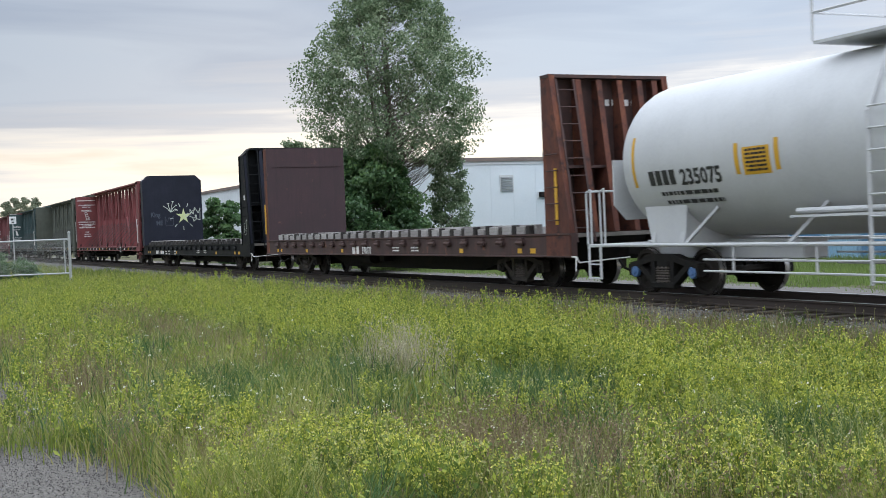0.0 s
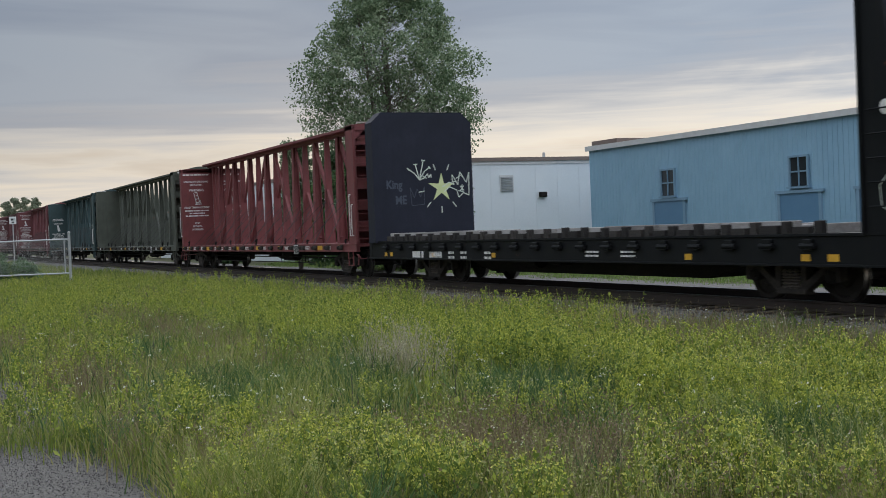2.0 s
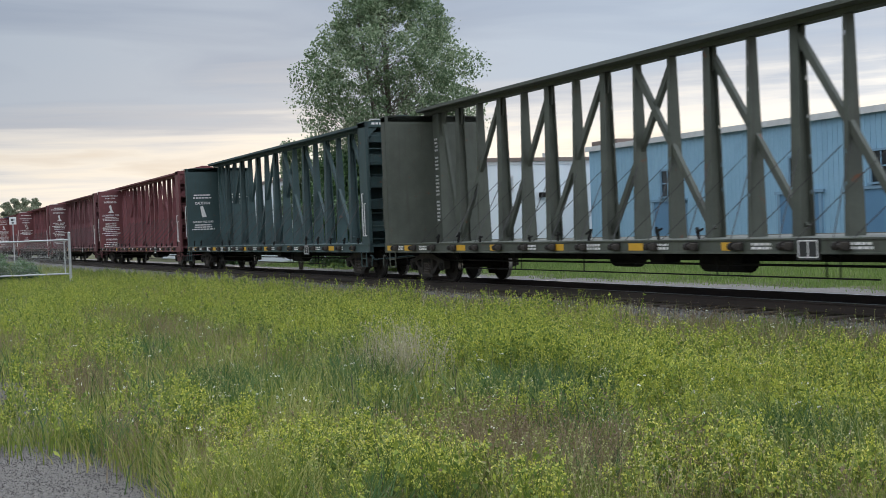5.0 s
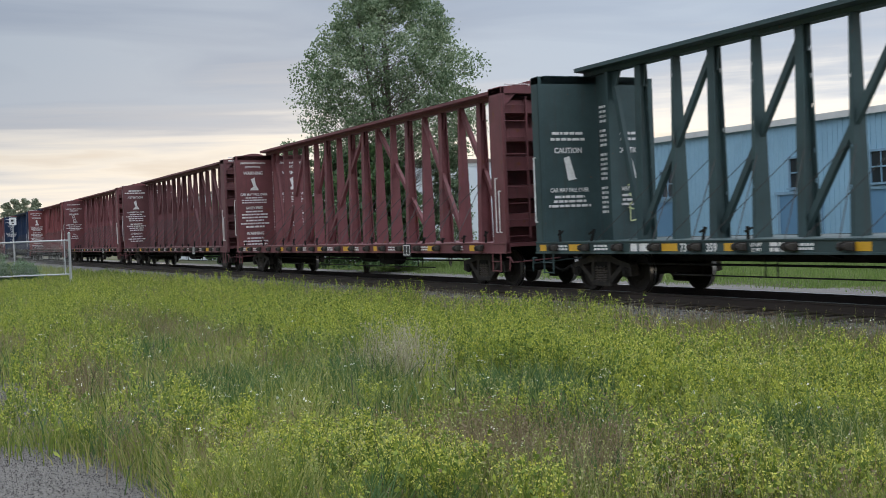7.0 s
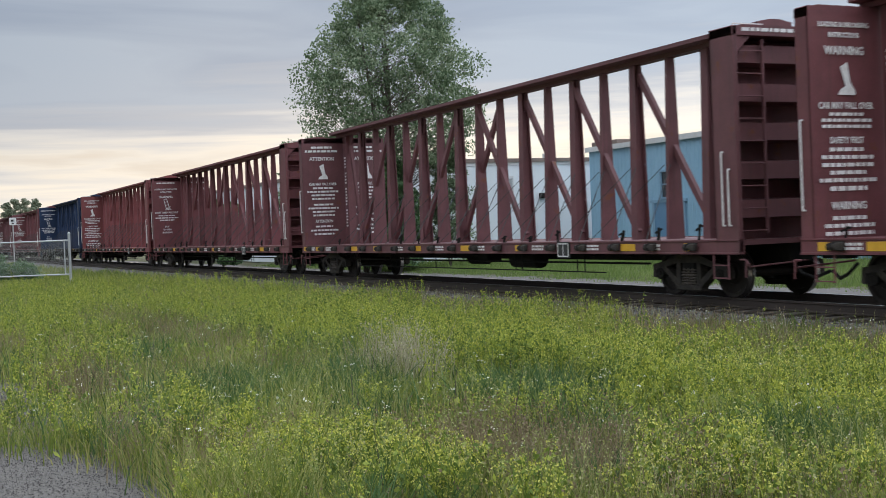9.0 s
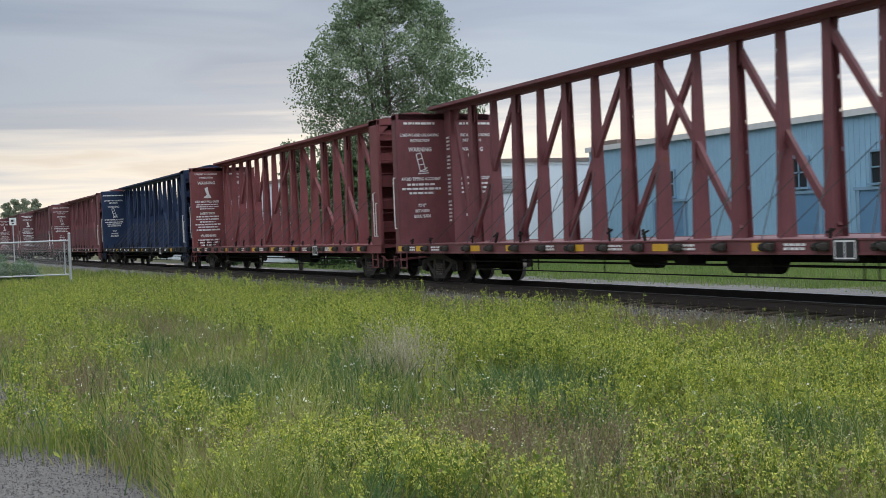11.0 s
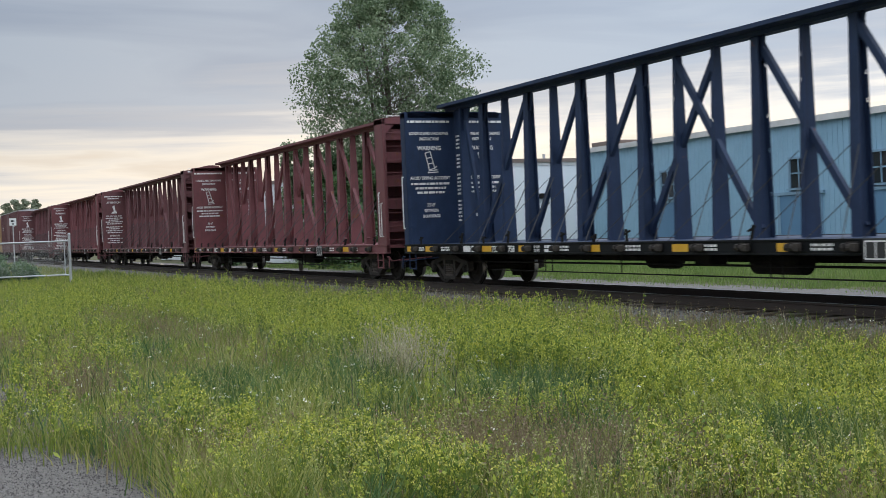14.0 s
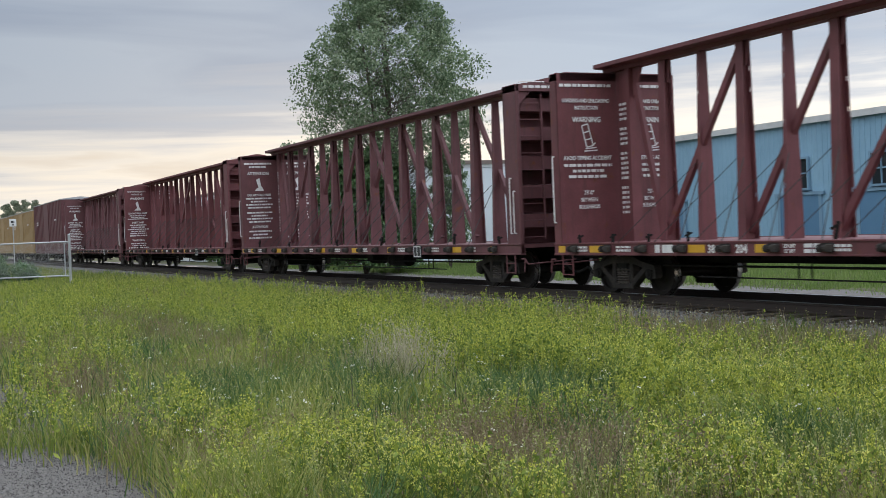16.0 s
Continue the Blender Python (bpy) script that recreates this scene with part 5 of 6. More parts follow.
strokes("graffiti_scribble", [[(-0.52, -0.02), (-0.30, 0.12), (-0.14, 0.04), (-0.20, 0.20), (-0.20, 0.34), (-0.02, 0.04), (0.06, 0.42), (0.26, 0.10), (0.36, 0.40), (0.34, -0.28), (0.16, -0.20), (0.0, -0.34), (-0.06, -0.12), (-0.30, -0.02), (-0.48, -0.16)], [(-0.22, 0.12), (-0.06, 0.14)],
                               [(0.06, 0.0), (0.18, -0.14)], [(0.18, 0.0), (0.06, -0.14)], [(0.12, 0.04), (0.12, -0.18)]], 0.028, (0.502, 1.12, 2.66), FACE_X, M["graffiti"], flat_c)
strokes("graffiti_crown", [[(-0.2, 0.3), (-0.16, -0.22), (0.24, -0.20), (0.26, 0.32), (0.12, 0.02), (0.02, 0.26), (-0.08, 0.0), (-0.2, 0.3)]], 0.018, (0.502, -0.25, 2.34), FACE_X, M["faint"], flat_c)
words("King", 0.26, (0.502, -0.95, 2.75), FACE_X, M["faint"], flat_c, 0.8)
words("ME", 0.26, (0.502, -0.75, 2.30), FACE_X, M["faint"], flat_c, 0.8)
bm = bmesh.new()
box(bm, 0.10, 0.38, -HALF - 0.004, -HALF + 0.03, 1.42, 1.56)
part("notice_plate", bm, M["lettering"], flat_c, "small white notice plate")
# plain bars for the road name, figures for the number
bars_of_text([((8.78, -HALF + 0.026, 0.86), 0.56, 0.22)], FACE_Y, M["lettering"], flat_b, 21)
words("978771", 0.22, (9.68, -HALF + 0.026, 0.86), FACE_Y, M["lettering"], flat_b, 0.86)
bars_of_text([((20.30, 0.55, 4.25), 0.4, 0.14), ((20.36, 0.30, 4.05), 0.9, 0.14)], FACE_X, M["lettering"], flat_b, 22)
bars_of_text([((3.24, -HALF + 0.026, 0.75), 0.72, 0.17)], FACE_Y, M["lettering"], flat_c, 23)
words("804848", 0.17, (4.35, -HALF + 0.026, 0.75), FACE_Y, M["lettering"], flat_c, 1.12)
bars_of_text([((x, -HALF + 0.026, 0.80 + d), 0.34, 0.06) for x in (5.3, 6.0, 7.3) for d in (0, -0.12)], FACE_Y, M["lettering"], flat_c, 26)
for x, z0, z1 in ((-0.30, 1.45, 2.55), (20.78, 1.40, 2.60)):
    bm = bmesh.new()
    box(bm, x - 0.05, x + 0.05, -HALF - 0.006, -HALF + 0.02, z0, z1)
    part("reflector", bm, M["yellow"], flat_b, "yellow vertical reflector strip")
# chalky notices and an oval mark on the black car's front end
bars_of_text([((20.0, 0.15, 2.55 - i * 0.10), 0.62, 0.05) for i in range(7)], FACE_X, M["lettering"], flat_c, 24)
bm = bmesh.new()
lathe(bm, [(0, 0.11), (0.004, 0.0)], (19.85, -HALF + 0.008, 2.92), (0, -1, 0), 18)
part("round_mark", bm, M["lettering"], flat_c, "white painted disc")
strokes("graffiti_scribble", [[(-0.12, -0.25), (-0.15, 0.05), (0.0, 0.20), (0.22, 0.30), (0.12, 0.10), (0.2, 0.0), (0.05, -0.1), (0.12, -0.25), (-0.02, -0.3), (-0.12, -0.25)]], 0.014, (19.85, -HALF + 0.008, 1.75), FACE_Y, M["graffiti"], flat_c)

CENTERBEAMS = (
    (-89.0, "maroon_bright", "tall", ("73", "170"), "red-oxide centre-beam lumber flatcar, empty, with white stencils"),
    (-113.2, "olive", "", "", "olive green empty centre-beam lumber flatcar"),
    (-137.3, "teal", "caution", ("73", "359"), "dark teal empty centre-beam flatcar with small graffiti"),
    (-161.6, "maroon", "full", "", "maroon empty centre-beam flatcar with loading warnings"),
    (-186.0, "maroon_dull", "attention", "", "weathered maroon centre-beam flatcar with attention notice"),
    (-210.4, "maroon", "tall", "", "maroon empty centre-beam flatcar with tall bulkheads"),
    (-234.4, "maroon_bright", "full", "", "red-oxide empty centre-beam flatcar with loading warnings"),
    (-258.4, "blue", "tall", ("733", "758"), "navy blue empty centre-beam flatcar with white stencils"),
    (-282.6, "maroon", "tall", ("38", "204"), "maroon centre-beam flatcar with white stencilled number"),
    (-307.0, "maroon_dull", "attention", "", "weathered maroon centre-beam flatcar with attention notice"),
    (-331.6, "maroon", "full", "", "maroon empty centre-beam flatcar with loading warnings"),
    (-356.0, "maroon_dull", "full", "", "dull maroon empty centre-beam flatcar near the train's end"),
)
for i, (x0, paint, style, number, label) in enumerate(CENTERBEAMS):
    beam_car = centerbeam(x0, paint, style, label, number, 0.25 if style == "full" else {"maroon_bright": -0.05, "teal": 0.08, "blue": 0.12}.get(paint, 0.12), seed=40 + i * 7)
    if number == ("73", "170"):
        strokes("graffiti_scribble", [[(-0.30, 0.20), (-0.32, 0.0), (-0.18, 0.02), (-0.2, 0.2)], [(-0.08, 0.0), (-0.06, 0.22), (0.06, 0.16), (-0.04, 0.1), (0.08, 0.0)], [(0.16, 0.22), (0.34, 0.24), (0.26, 0.0)], [(-0.3, -0.1), (-0.1, -0.22), (0.1, -0.1), (0.2, -0.22), (0.4, -0.15)]], 0.03, (22.77, -0.45, 1.62), FACE_X, M["graffiti"], beam_car)
    if paint == "teal":
        strokes("graffiti_scribble", [[(0.0, 0.5), (0.16, 0.55), (0.1, 0.4), (0.22, 0.36), (0.02, 0.3), (0.2, 0.2), (0.0, 0.0), (0.22, -0.05), (0.2, 0.2)], [(0.05, 0.1), (0.05, -0.3), (0.2, -0.28)]], 0.03, (0.325, 0.72, 1.75), FACE_X, M["lime"], beam_car)
boxcar(-376.0, 18.0, 5.0, "maroon_dull", "tall maroon boxcar with a pale metal roof")
boxcar(-395.5, 18.0, 4.75, "tan", "tan boxcar with a sliding side door")
boxcar(-415.0, 18.0, 4.75, "tan", "tan boxcar with a sliding side door")


# ---------------------------------------------------------------- buildings beyond the track
def building_window(parent, x, y, z, w, h):
    """A small sash window in a wall that looks along -y: frame, sill, four panes, dark glass."""
    bm = bmesh.new()
    for a, b, c, d in ((-w / 2 - 0.09, -w / 2, -0.02, h + 0.09), (w / 2, w / 2 + 0.09, -0.02, h + 0.09)):
        box(bm, a, b, -0.05, 0.06, c, d)
    box(bm, -w / 2, w / 2, -0.05, 0.06, h, h + 0.09)
    box(bm, -0.025, 0.025, -0.03, 0.03, 0, h)
    box(bm, -w / 2, w / 2, -0.03, 0.03, h * 0.48, h * 0.53)
    f = part("window_frame", bm, M["blue_trim"], parent, "pale painted window frame")
    f.matrix_basis = pose(x, y, z)
    bm = bmesh.new()
    box(bm, -w / 2 - 0.14, w / 2 + 0.14, -0.12, 0.04, -0.10, -0.02)
    part("window_sill", bm, M["blue_trim"], f)
    for a in (0, 1):
        for b in (0, 1):
            bm = bmesh.new()
            x0, z0 = -w / 2 + a * (w / 2 + 0.012), b * h * 0.52
            box(bm, x0 + 0.012, x0 + w / 2 - 0.024, 0.035, 0.045, z0 + 0.01, z0 + h * 0.46)
            part("pane", bm, M["glass"], f)


def blue_building():
    b = tagged(new("blue_building"), "long low workshop clad in pale blue metal siding", "building")
    Y, x0, x1, z0, z1 = 36.0, -57.0, 2.0, -0.55, 5.45
    holes = [(-49.65, 2.57, 1.05, 1.26), (-40.2, 2.60, 1.05, 1.24), (-35.5, 2.58, 1.05, 1.22)]
    # ribbed siding: sheets between the ribs, as one wall
    bm = bmesh.new()
    box(bm, x0, x1, Y + 0.04, Y + 0.24, z0, z1)
    box(bm, x0, x0 + 0.2, Y + 0.24, Y + 24, z0, z1)
    box(bm, x1 - 0.2, x1, Y + 0.24, Y + 24, z0, z1)
    box(bm, x0 + 0.2, x1 - 0.2, Y + 23.8, Y + 24, z0, z1)
    part("wall", bm, M["blue_siding"], b, "pale blue ribbed metal wall")
    bm = bmesh.new()
    n = int((x1 - x0) / 0.30)
    for i in range(n):
        x = x0 + 0.1 + i * 0.30
        prism(bm, [(x, Y + 0.04), (x + 0.03, Y + 0.018), (x + 0.07, Y + 0.018), (x + 0.10, Y + 0.04)], "z", z0, z1 - 0.02) if i < 60 else box(bm, x, x + 0.1, Y + 0.018, Y + 0.04, z0, z1 - 0.02)
    part("siding_ribs", bm, M["blue_siding"], b)
    bm = bmesh.new()
    prism(bm, [(Y - 0.10, z1 - 0.06), (Y - 0.10, z1 + 0.13), (Y + 12, z1 + 1.0), (Y + 24.4, z1 + 0.16), (Y + 24.4, z1 - 0.06)], "x", x0 - 0.12, x1 + 0.3)
    part("roof", bm, M["roof_brown"], b, "low-pitched metal roof")
    bm = bmesh.new()
    box(bm, x0 - 0.15, x1 + 0.3, Y - 0.14, Y - 0.104, z1 - 0.13, z1 + 0.14)
    part("fascia", bm, M["white_trim"], b, "off-white eaves board")
    for x, z, w, h in holes:
        bm = bmesh.new()
        box(bm, x - w / 2, x + w / 2, Y - 0.012, Y - 0.004, z, z + h)
        part("window_opening", bm, M["glass"], b)
        building_window(b, x, Y - 0.05, z, w, h)
    for x in (-49.65, -40.23, -35.5):
        bm = bmesh.new()
        for a, c, d, e, f in ((-1.36, -1.2, z0, 2.298, 0.08), (1.2, 1.36, z0, 2.298, 0.08), (-1.5, 1.5, 2.30, 2.43, 0.11)):
            box(bm, x + a, x + c, Y - f, Y + 0.03, d, e)
        part("door_frame", bm, M["blue_trim"], b)
        bm = bmesh.new()
        box(bm, x - 1.2, x + 1.2, Y - 0.05, Y - 0.012, z0, 2.30)
        for k in range(4):
            box(bm, x - 1.2, x + 1.2, Y - 0.058, Y - 0.05, z0 + 0.05 + k * 0.7, z0 + 0.09 + k * 0.7)
        part("door", bm, M["blue_door"], b, "deep blue overhead door")
    bm = bmesh.new()
    box(bm, -57.1, -54.6, Y + 0.3, Y + 2.4, z1 + 0.05, z1 + 0.42)
    part("roof_kerb", bm, M["roof_brown"], b)
    return b


def white_building():
    b = tagged(new("white_building"), "plain off-white flat-roofed metal building beside the blue one", "building")
    X, Y, z0, z1 = -62.0, 25.9, -0.55, 5.15
    bm = bmesh.new()
    box(bm, X - 60, X, Y, Y + 30, z0, z1)
    part("wall", bm, M["white_siding"], b, "smooth off-white wall")
    bm = bmesh.new()
    for i in range(20):
        box(bm, X, X + 0.012, Y + 0.5 + i * 1.5, Y + 0.512 + i * 1.5, z0, z1)
    for i in range(30):
        box(bm, X - 1 - i * 2, X - 0.988 - i * 2, Y - 0.012, Y, z0, z1)
    part("wall_seam", bm, M["white_siding"], b)
    bm = bmesh.new()
    box(bm, X - 60.2, X + 0.12, Y - 0.12, Y + 30, z1, z1 + 0.22)
    part("parapet", bm, M["roof_brown"], b, "brown metal parapet edge")
    bm = bmesh.new()
    box(bm, X + 0.012, X + 0.05, Y - 0.05, Y + 30, z1 - 0.18, z1)
    part("gutter_strip", bm, M["white_trim"], b)
    # louvred vent and wall lamp on the end wall
    vent = part("vent_frame", box(bmesh.new(), X + 0.01, X + 0.05, 33.0, 33.9, 3.38, 4.34), M["white_trim"], b, "louvred wall vent")
    for k in range(9):
        bm = bmesh.new()
        z = 3.44 + k * 0.095
        prism(bm, [(X + 0.05, z), (X + 0.12, z - 0.03), (X + 0.12, z), (X + 0.05, z + 0.05)], "y", 33.08, 33.82)
        part("louvre", bm, M["roof_brown"] if k % 2 == 2 else M["galv"], vent)
    bm = bmesh.new()
    box(bm, X + 0.012, X + 0.28, 35.58, 36.03, 3.0, 3.3, bevel=0.03)
    part("wall_lamp", bm, M["running"], b, "dark wall-mounted lamp")
    bm = bmesh.new()
    tube(bm, (X - 2, 37.2, z1 + 0.2), (X - 2, 37.2, z1 + 0.62), 0.09, 8)
    part("roof_vent", bm, M["galv"], b)
    return b


blue_building()
white_building()


# ---------------------------------------------------------------- fence and sign by the line
def chain_link_fence():
    f = tagged(new("chain_link_fence"), "galvanised chain-link fence panel with tubular rails", "fence")
    a, d = Vector((-60.2, 8.4, 0)), Vector((-0.41, -0.91, 0))
    bm = bmesh.new()
    tube(bm, (a.x, a.y, FIELD_Z - 0.05), (a.x, a.y, 1.90), 0.065, 12)
    lathe(bm, [(0, 0.075), (0.03, 0.075), (0.08, 0.04), (0.09, 0)], (a.x, a.y, 1.90), (0, 0, 1), 12)
    part("post", bm, M["galv"], f)
    e = a + d * 14
    for z in (-0.04, 1.60):
        bm = bmesh.new()
        tube(bm, (a.x, a.y, z), (e.x, e.y, z), 0.04, 8)
        part("rail", bm, M["galv"], f)
    bm = bmesh.new()
    tube(bm, (a.x + d.x * 0.25, a.y + d.y * 0.25, -0.04), (a.x + d.x * 0.25, a.y + d.y * 0.25, 1.6), 0.03, 8)
    for k in (5.0, 10.0, 14.0):
        q = a + d * k
        tube(bm, (q.x, q.y, FIELD_Z - 0.05), (q.x, q.y, 1.62), 0.045, 8)
    part("post", bm, M["galv"], f)
    bm = bmesh.new()
    s, h = 0.075, 1.64
    for i in range(-22, int(14 / s)):
        for way in (-1, 1):
            t0, t1 = i * s, i * s + h
            c0, c1 = max(0.0, t0), min(14.0, t1)
            if c1 <= c0:
                continue
            z0, z1 = (c0 - t0) - 0.04, (c1 - t0) - 0.04
            if way < 0:
                z0, z1 = 1.56 - z0, 1.56 - z1
            p, q = a + d * c0, a + d * c1
            bar(bm, (p.x, p.y, z0), (q.x, q.y, z1), 0.0035)
    part("mesh", bm, M["galv"], f, "woven wire mesh")
    return f


def track_sign():
    s = tagged(new("track_sign"), "small white square trackside sign on a post", "sign")
    x, y = -76.0, 7.4
    bm = bmesh.new()
    tube(bm, (x, y, FIELD_Z - 0.05), (x, y, 3.1), 0.035, 8)
    part("post", bm, M["galv"], s)
    face = Vector((0.995, -0.09, 0))
    bm = bmesh.new()
    box(bm, -0.012, 0.012, -0.20, 0.20, -0.22, 0.22, bevel=0.006)
    p = part("plate", bm, M["sign_white"], s)
    p.matrix_basis = pose(x + 0.05, y, 2.9)
    bars_of_text([((0.014, 0.0, 0.05), 0.22, 0.12), ((0.014, 0.0, -0.12), 0.14, 0.08)], FACE_X, M["black_lettering"], p, 3)
    return s


chain_link_fence()
track_sign()


# ---------------------------------------------------------------- plants
def quads_mesh(name, quads):
    """One mesh out of an (n, 4, 3) array of corners."""
    q = np.asarray(quads, dtype=np.float32)
    n = len(q)
    me = bpy.data.meshes.new(name)
    me.vertices.add(4 * n)
    me.vertices.foreach_set("co", q.reshape(-1))
    me.loops.add(4 * n)
    me.loops.foreach_set("vertex_index", np.arange(4 * n, dtype=np.int32))
    me.polygons.add(n)
    me.polygons.foreach_set("loop_start", np.arange(n, dtype=np.int32) * 4)
    me.update(calc_edges=True)
    return me


def strips_mesh(name, rows):
    """Bent blades: rows is (n, k, 2, 3), k cross lines of two points each."""
    r = np.asarray(rows, dtype=np.float32)
    n, k = r.shape[:2]
    me = bpy.data.meshes.new(name)
    me.vertices.add(n * k * 2)
    me.vertices.foreach_set("co", r.reshape(-1))
    base = (np.arange(n, dtype=np.int32) * (2 * k))[:, None, None]
    seg = (np.arange(k - 1, dtype=np.int32) * 2)[None, :, None]
    idx = base + seg + np.array([0, 1, 3, 2], dtype=np.int32)[None, None, :]
    m = n * (k - 1)
    me.loops.add(4 * m)
    me.loops.foreach_set("vertex_index", idx.reshape(-1))
    me.polygons.add(m)
    me.polygons.foreach_set("loop_start", np.arange(m, dtype=np.int32) * 4)
    me.update(calc_edges=True)
    return me


def leaf_quads(rng, centres, size, flat=0.3):
    """A pointed leaf card at each centre, turned at random."""
    n = len(centres)
    a = rng.normal(size=(n, 3))
    a[:, 2] -= flat
    a /= np.linalg.norm(a, axis=1)[:, None]
    b = np.cross(a, rng.normal(size=(n, 3)))
    b /= np.linalg.norm(b, axis=1)[:, None]
    s = (size * rng.uniform(0.6, 1.35, n))[:, None]
    c = np.asarray(centres)
    return np.stack([c - a * s * 0.5, c + b * s * 0.36 - a * s * 0.05, c + a * s * 0.6, c - b * s * 0.36 - a * s * 0.05], axis=1)


def limb(bm, pts, radii, seg=7):
    for (p, q), (r, r2) in zip(zip(pts, pts[1:]), zip(radii, radii[1:])):
        tube(bm, p, q, r, seg, r2, caps=False)


def tree(name, label, base, trunk_h, trunk_r, crown_z, crown_r, crown_h, lumps, leaves, leaf, mat, seed, profile, stems=1):
    """Tapered trunk and limbs with clumps of leaves gathered round the ends of the limbs."""
    rnd, rng = random.Random(seed), np.random.default_rng(seed)
    t = tagged(new(name), label, "tree")
    t.matrix_basis = pose(*base)
    bm = bmesh.new()
    tips = []
    for st in range(stems):
        lean = Vector((rnd.uniform(-0.12, 0.12), rnd.uniform(-0.12, 0.12), 1)) if stems > 1 else Vector((0.01, 0.02, 1))
        pts, rad = [], []
        for i in range(8):
            h = trunk_h * i / 7
            pts.append(lean * h + Vector((rnd.uniform(-0.12, 0.12), rnd.uniform(-0.12, 0.12), 0)) * (i > 0))
            rad.append(trunk_r * (1 - 0.85 * i / 7) / stems ** 0.5)
        limb(bm, pts, rad, 9)
        for k in range(lumps // stems):
            u = (k + rnd.random()) / (lumps // stems)
            z = crown_z + crown_h * u
            rr = crown_r * profile(u)
            ang = k * 2.399 + rnd.uniform(-0.5, 0.5)
            d = rr * math.sqrt(rnd.uniform(0.15, 1.0))
            tip = Vector((math.cos(ang) * d, math.sin(ang) * d, z)) + lean * 0
            hz = max(0.6, min(trunk_h * 0.97, z - d * rnd.uniform(0.5, 0.9)))
            root = lean * hz
            mid = root.lerp(tip, 0.5) + Vector((0, 0, -0.1 * d))
            w = trunk_r * (0.10 if lumps > 500 else 0.17) * (1 - 0.7 * hz / trunk_h)
            limb(bm, [root, mid, tip], [w, w * 0.6, w * 0.2], 5)
            tips.append((tip, rr))
    part("trunk", bm, M["bark"], t, "grey-brown trunk and limbs")
    cs = []
    per = leaves // len(tips)
    for tip, rr in tips:
        s = rng.uniform(0.45, 1.15) * (0.30 + (0.085 if lumps > 500 else 0.10) * min(4.0, rr)) * np.array([1.25, 1.25, 0.9])
        k = int(per * rng.uniform(0.5, 1.5))
        v = rng.normal(size=(k, 3))
        v *= (rng.uniform(0.1, 1, k) ** 0.45 / np.linalg.norm(v, axis=1))[:, None]
        cs.append(np.array(tip) + v * s)
    c = np.concatenate(cs)
    c = c[c[:, 2] > 0.3]
    part_of("crown", quads_mesh("crown", leaf_quads(rng, c, leaf)), mat, t, "loose crown of many small leaves")
    return t


def poplar_profile(u):
    if u < 0.2:
        return 0.78 + 1.1 * u
    return 1.0 if u < 0.44 else 1.0 - 1.7 * (u - 0.44)


tree("poplar_tree", "tall grey-green poplar with an airy leafy crown", (-53.4, 22.7, -0.55), 14.5, 0.26, 5.2, 4.35, 10.8, 620, 80000, 0.118, M["poplar"], 3, poplar_profile, 3)
tree("broadleaf_tree", "low dense broadleaf tree with large dark leaves", (-53.0, 20.9, -0.50), 5.2, 0.2, 0.6, 3.0, 5.0, 170, 48000, 0.18, M["broadleaf"], 5, lambda u: 1.0 - 0.5 * u * u, 3)
tree("young_tree", "bushy young tree with grey-green leaves", (-56.7, 18.9, -0.55), 5.6, 0.12, 0.8, 1.25, 5.7, 100, 14000, 0.12, M["poplar"], 6, lambda u: 1.0 - 0.6 * u, 2)
tree("young_tree", "slender young poplar with loose grey-green leaves", (-52.3, 25.0, -0.55), 4.6, 0.07, 0.9, 1.3, 4.4, 90, 11000, 0.12, M["poplar"], 14, lambda u: 1.0 - 0.45 * u, 3)
tree("shrub", "rounded green shrub near the white building", (-74.0, 19.6, -0.55), 2.8, 0.12, 0.5, 1.7, 3.6, 50, 9000, 0.2, M["broadleaf"], 7, lambda u: 1.0 - 0.5 * u, 3)
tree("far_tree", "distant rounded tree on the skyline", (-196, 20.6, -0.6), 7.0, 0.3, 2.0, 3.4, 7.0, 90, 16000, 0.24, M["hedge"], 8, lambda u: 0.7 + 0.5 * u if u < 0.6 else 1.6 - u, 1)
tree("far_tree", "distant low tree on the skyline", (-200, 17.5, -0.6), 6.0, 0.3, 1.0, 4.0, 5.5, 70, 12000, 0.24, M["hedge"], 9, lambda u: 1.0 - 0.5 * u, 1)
tree("shrub", "leafy shrub growing through the wire fence", (-66.0, 5.3, FIELD_Z), 1.2, 0.06, 0.2, 1.0, 1.4, 40, 5000, 0.12, M["broadleaf"], 10, lambda u: 1.0 - 0.4 * u, 3)
tree("shrub", "low dark shrub beside the wire fence", (-65.5, 6.7, FIELD_Z), 0.9, 0.05, 0.1, 0.8, 1.0, 30, 3500, 0.11, M["broadleaf"], 11, lambda u: 1.0 - 0.4 * u, 3)

# distant hedge line and low roofs close the horizon
hedge_rng = np.random.default_rng(21)
hx = np.concatenate([hedge_rng.uniform(-420, 20, 26000), hedge_rng.uniform(-420, -240, 9000)])
hy = np.concatenate([hedge_rng.normal(110, 8, 26000), hedge_rng.uniform(-40, 60, 9000)])
hh = np.array([noise.noise((x * 0.05, y * 0.01, 3)) for x, y in zip(hx, hy)])
hz = hedge_rng.uniform(0, 1, len(hx)) ** 0.7 * (3.2 + 2.5 * hh) - 0.5
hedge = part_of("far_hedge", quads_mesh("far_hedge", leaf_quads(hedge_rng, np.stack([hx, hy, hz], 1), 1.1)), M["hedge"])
tagged(hedge, "distant line of green trees and hedges", "hedge", kind="stuff")


def patch(x, y, scale, seed):
    return np.array([noise.noise((a * scale, b * scale, seed)) for a, b in zip(x, y)])


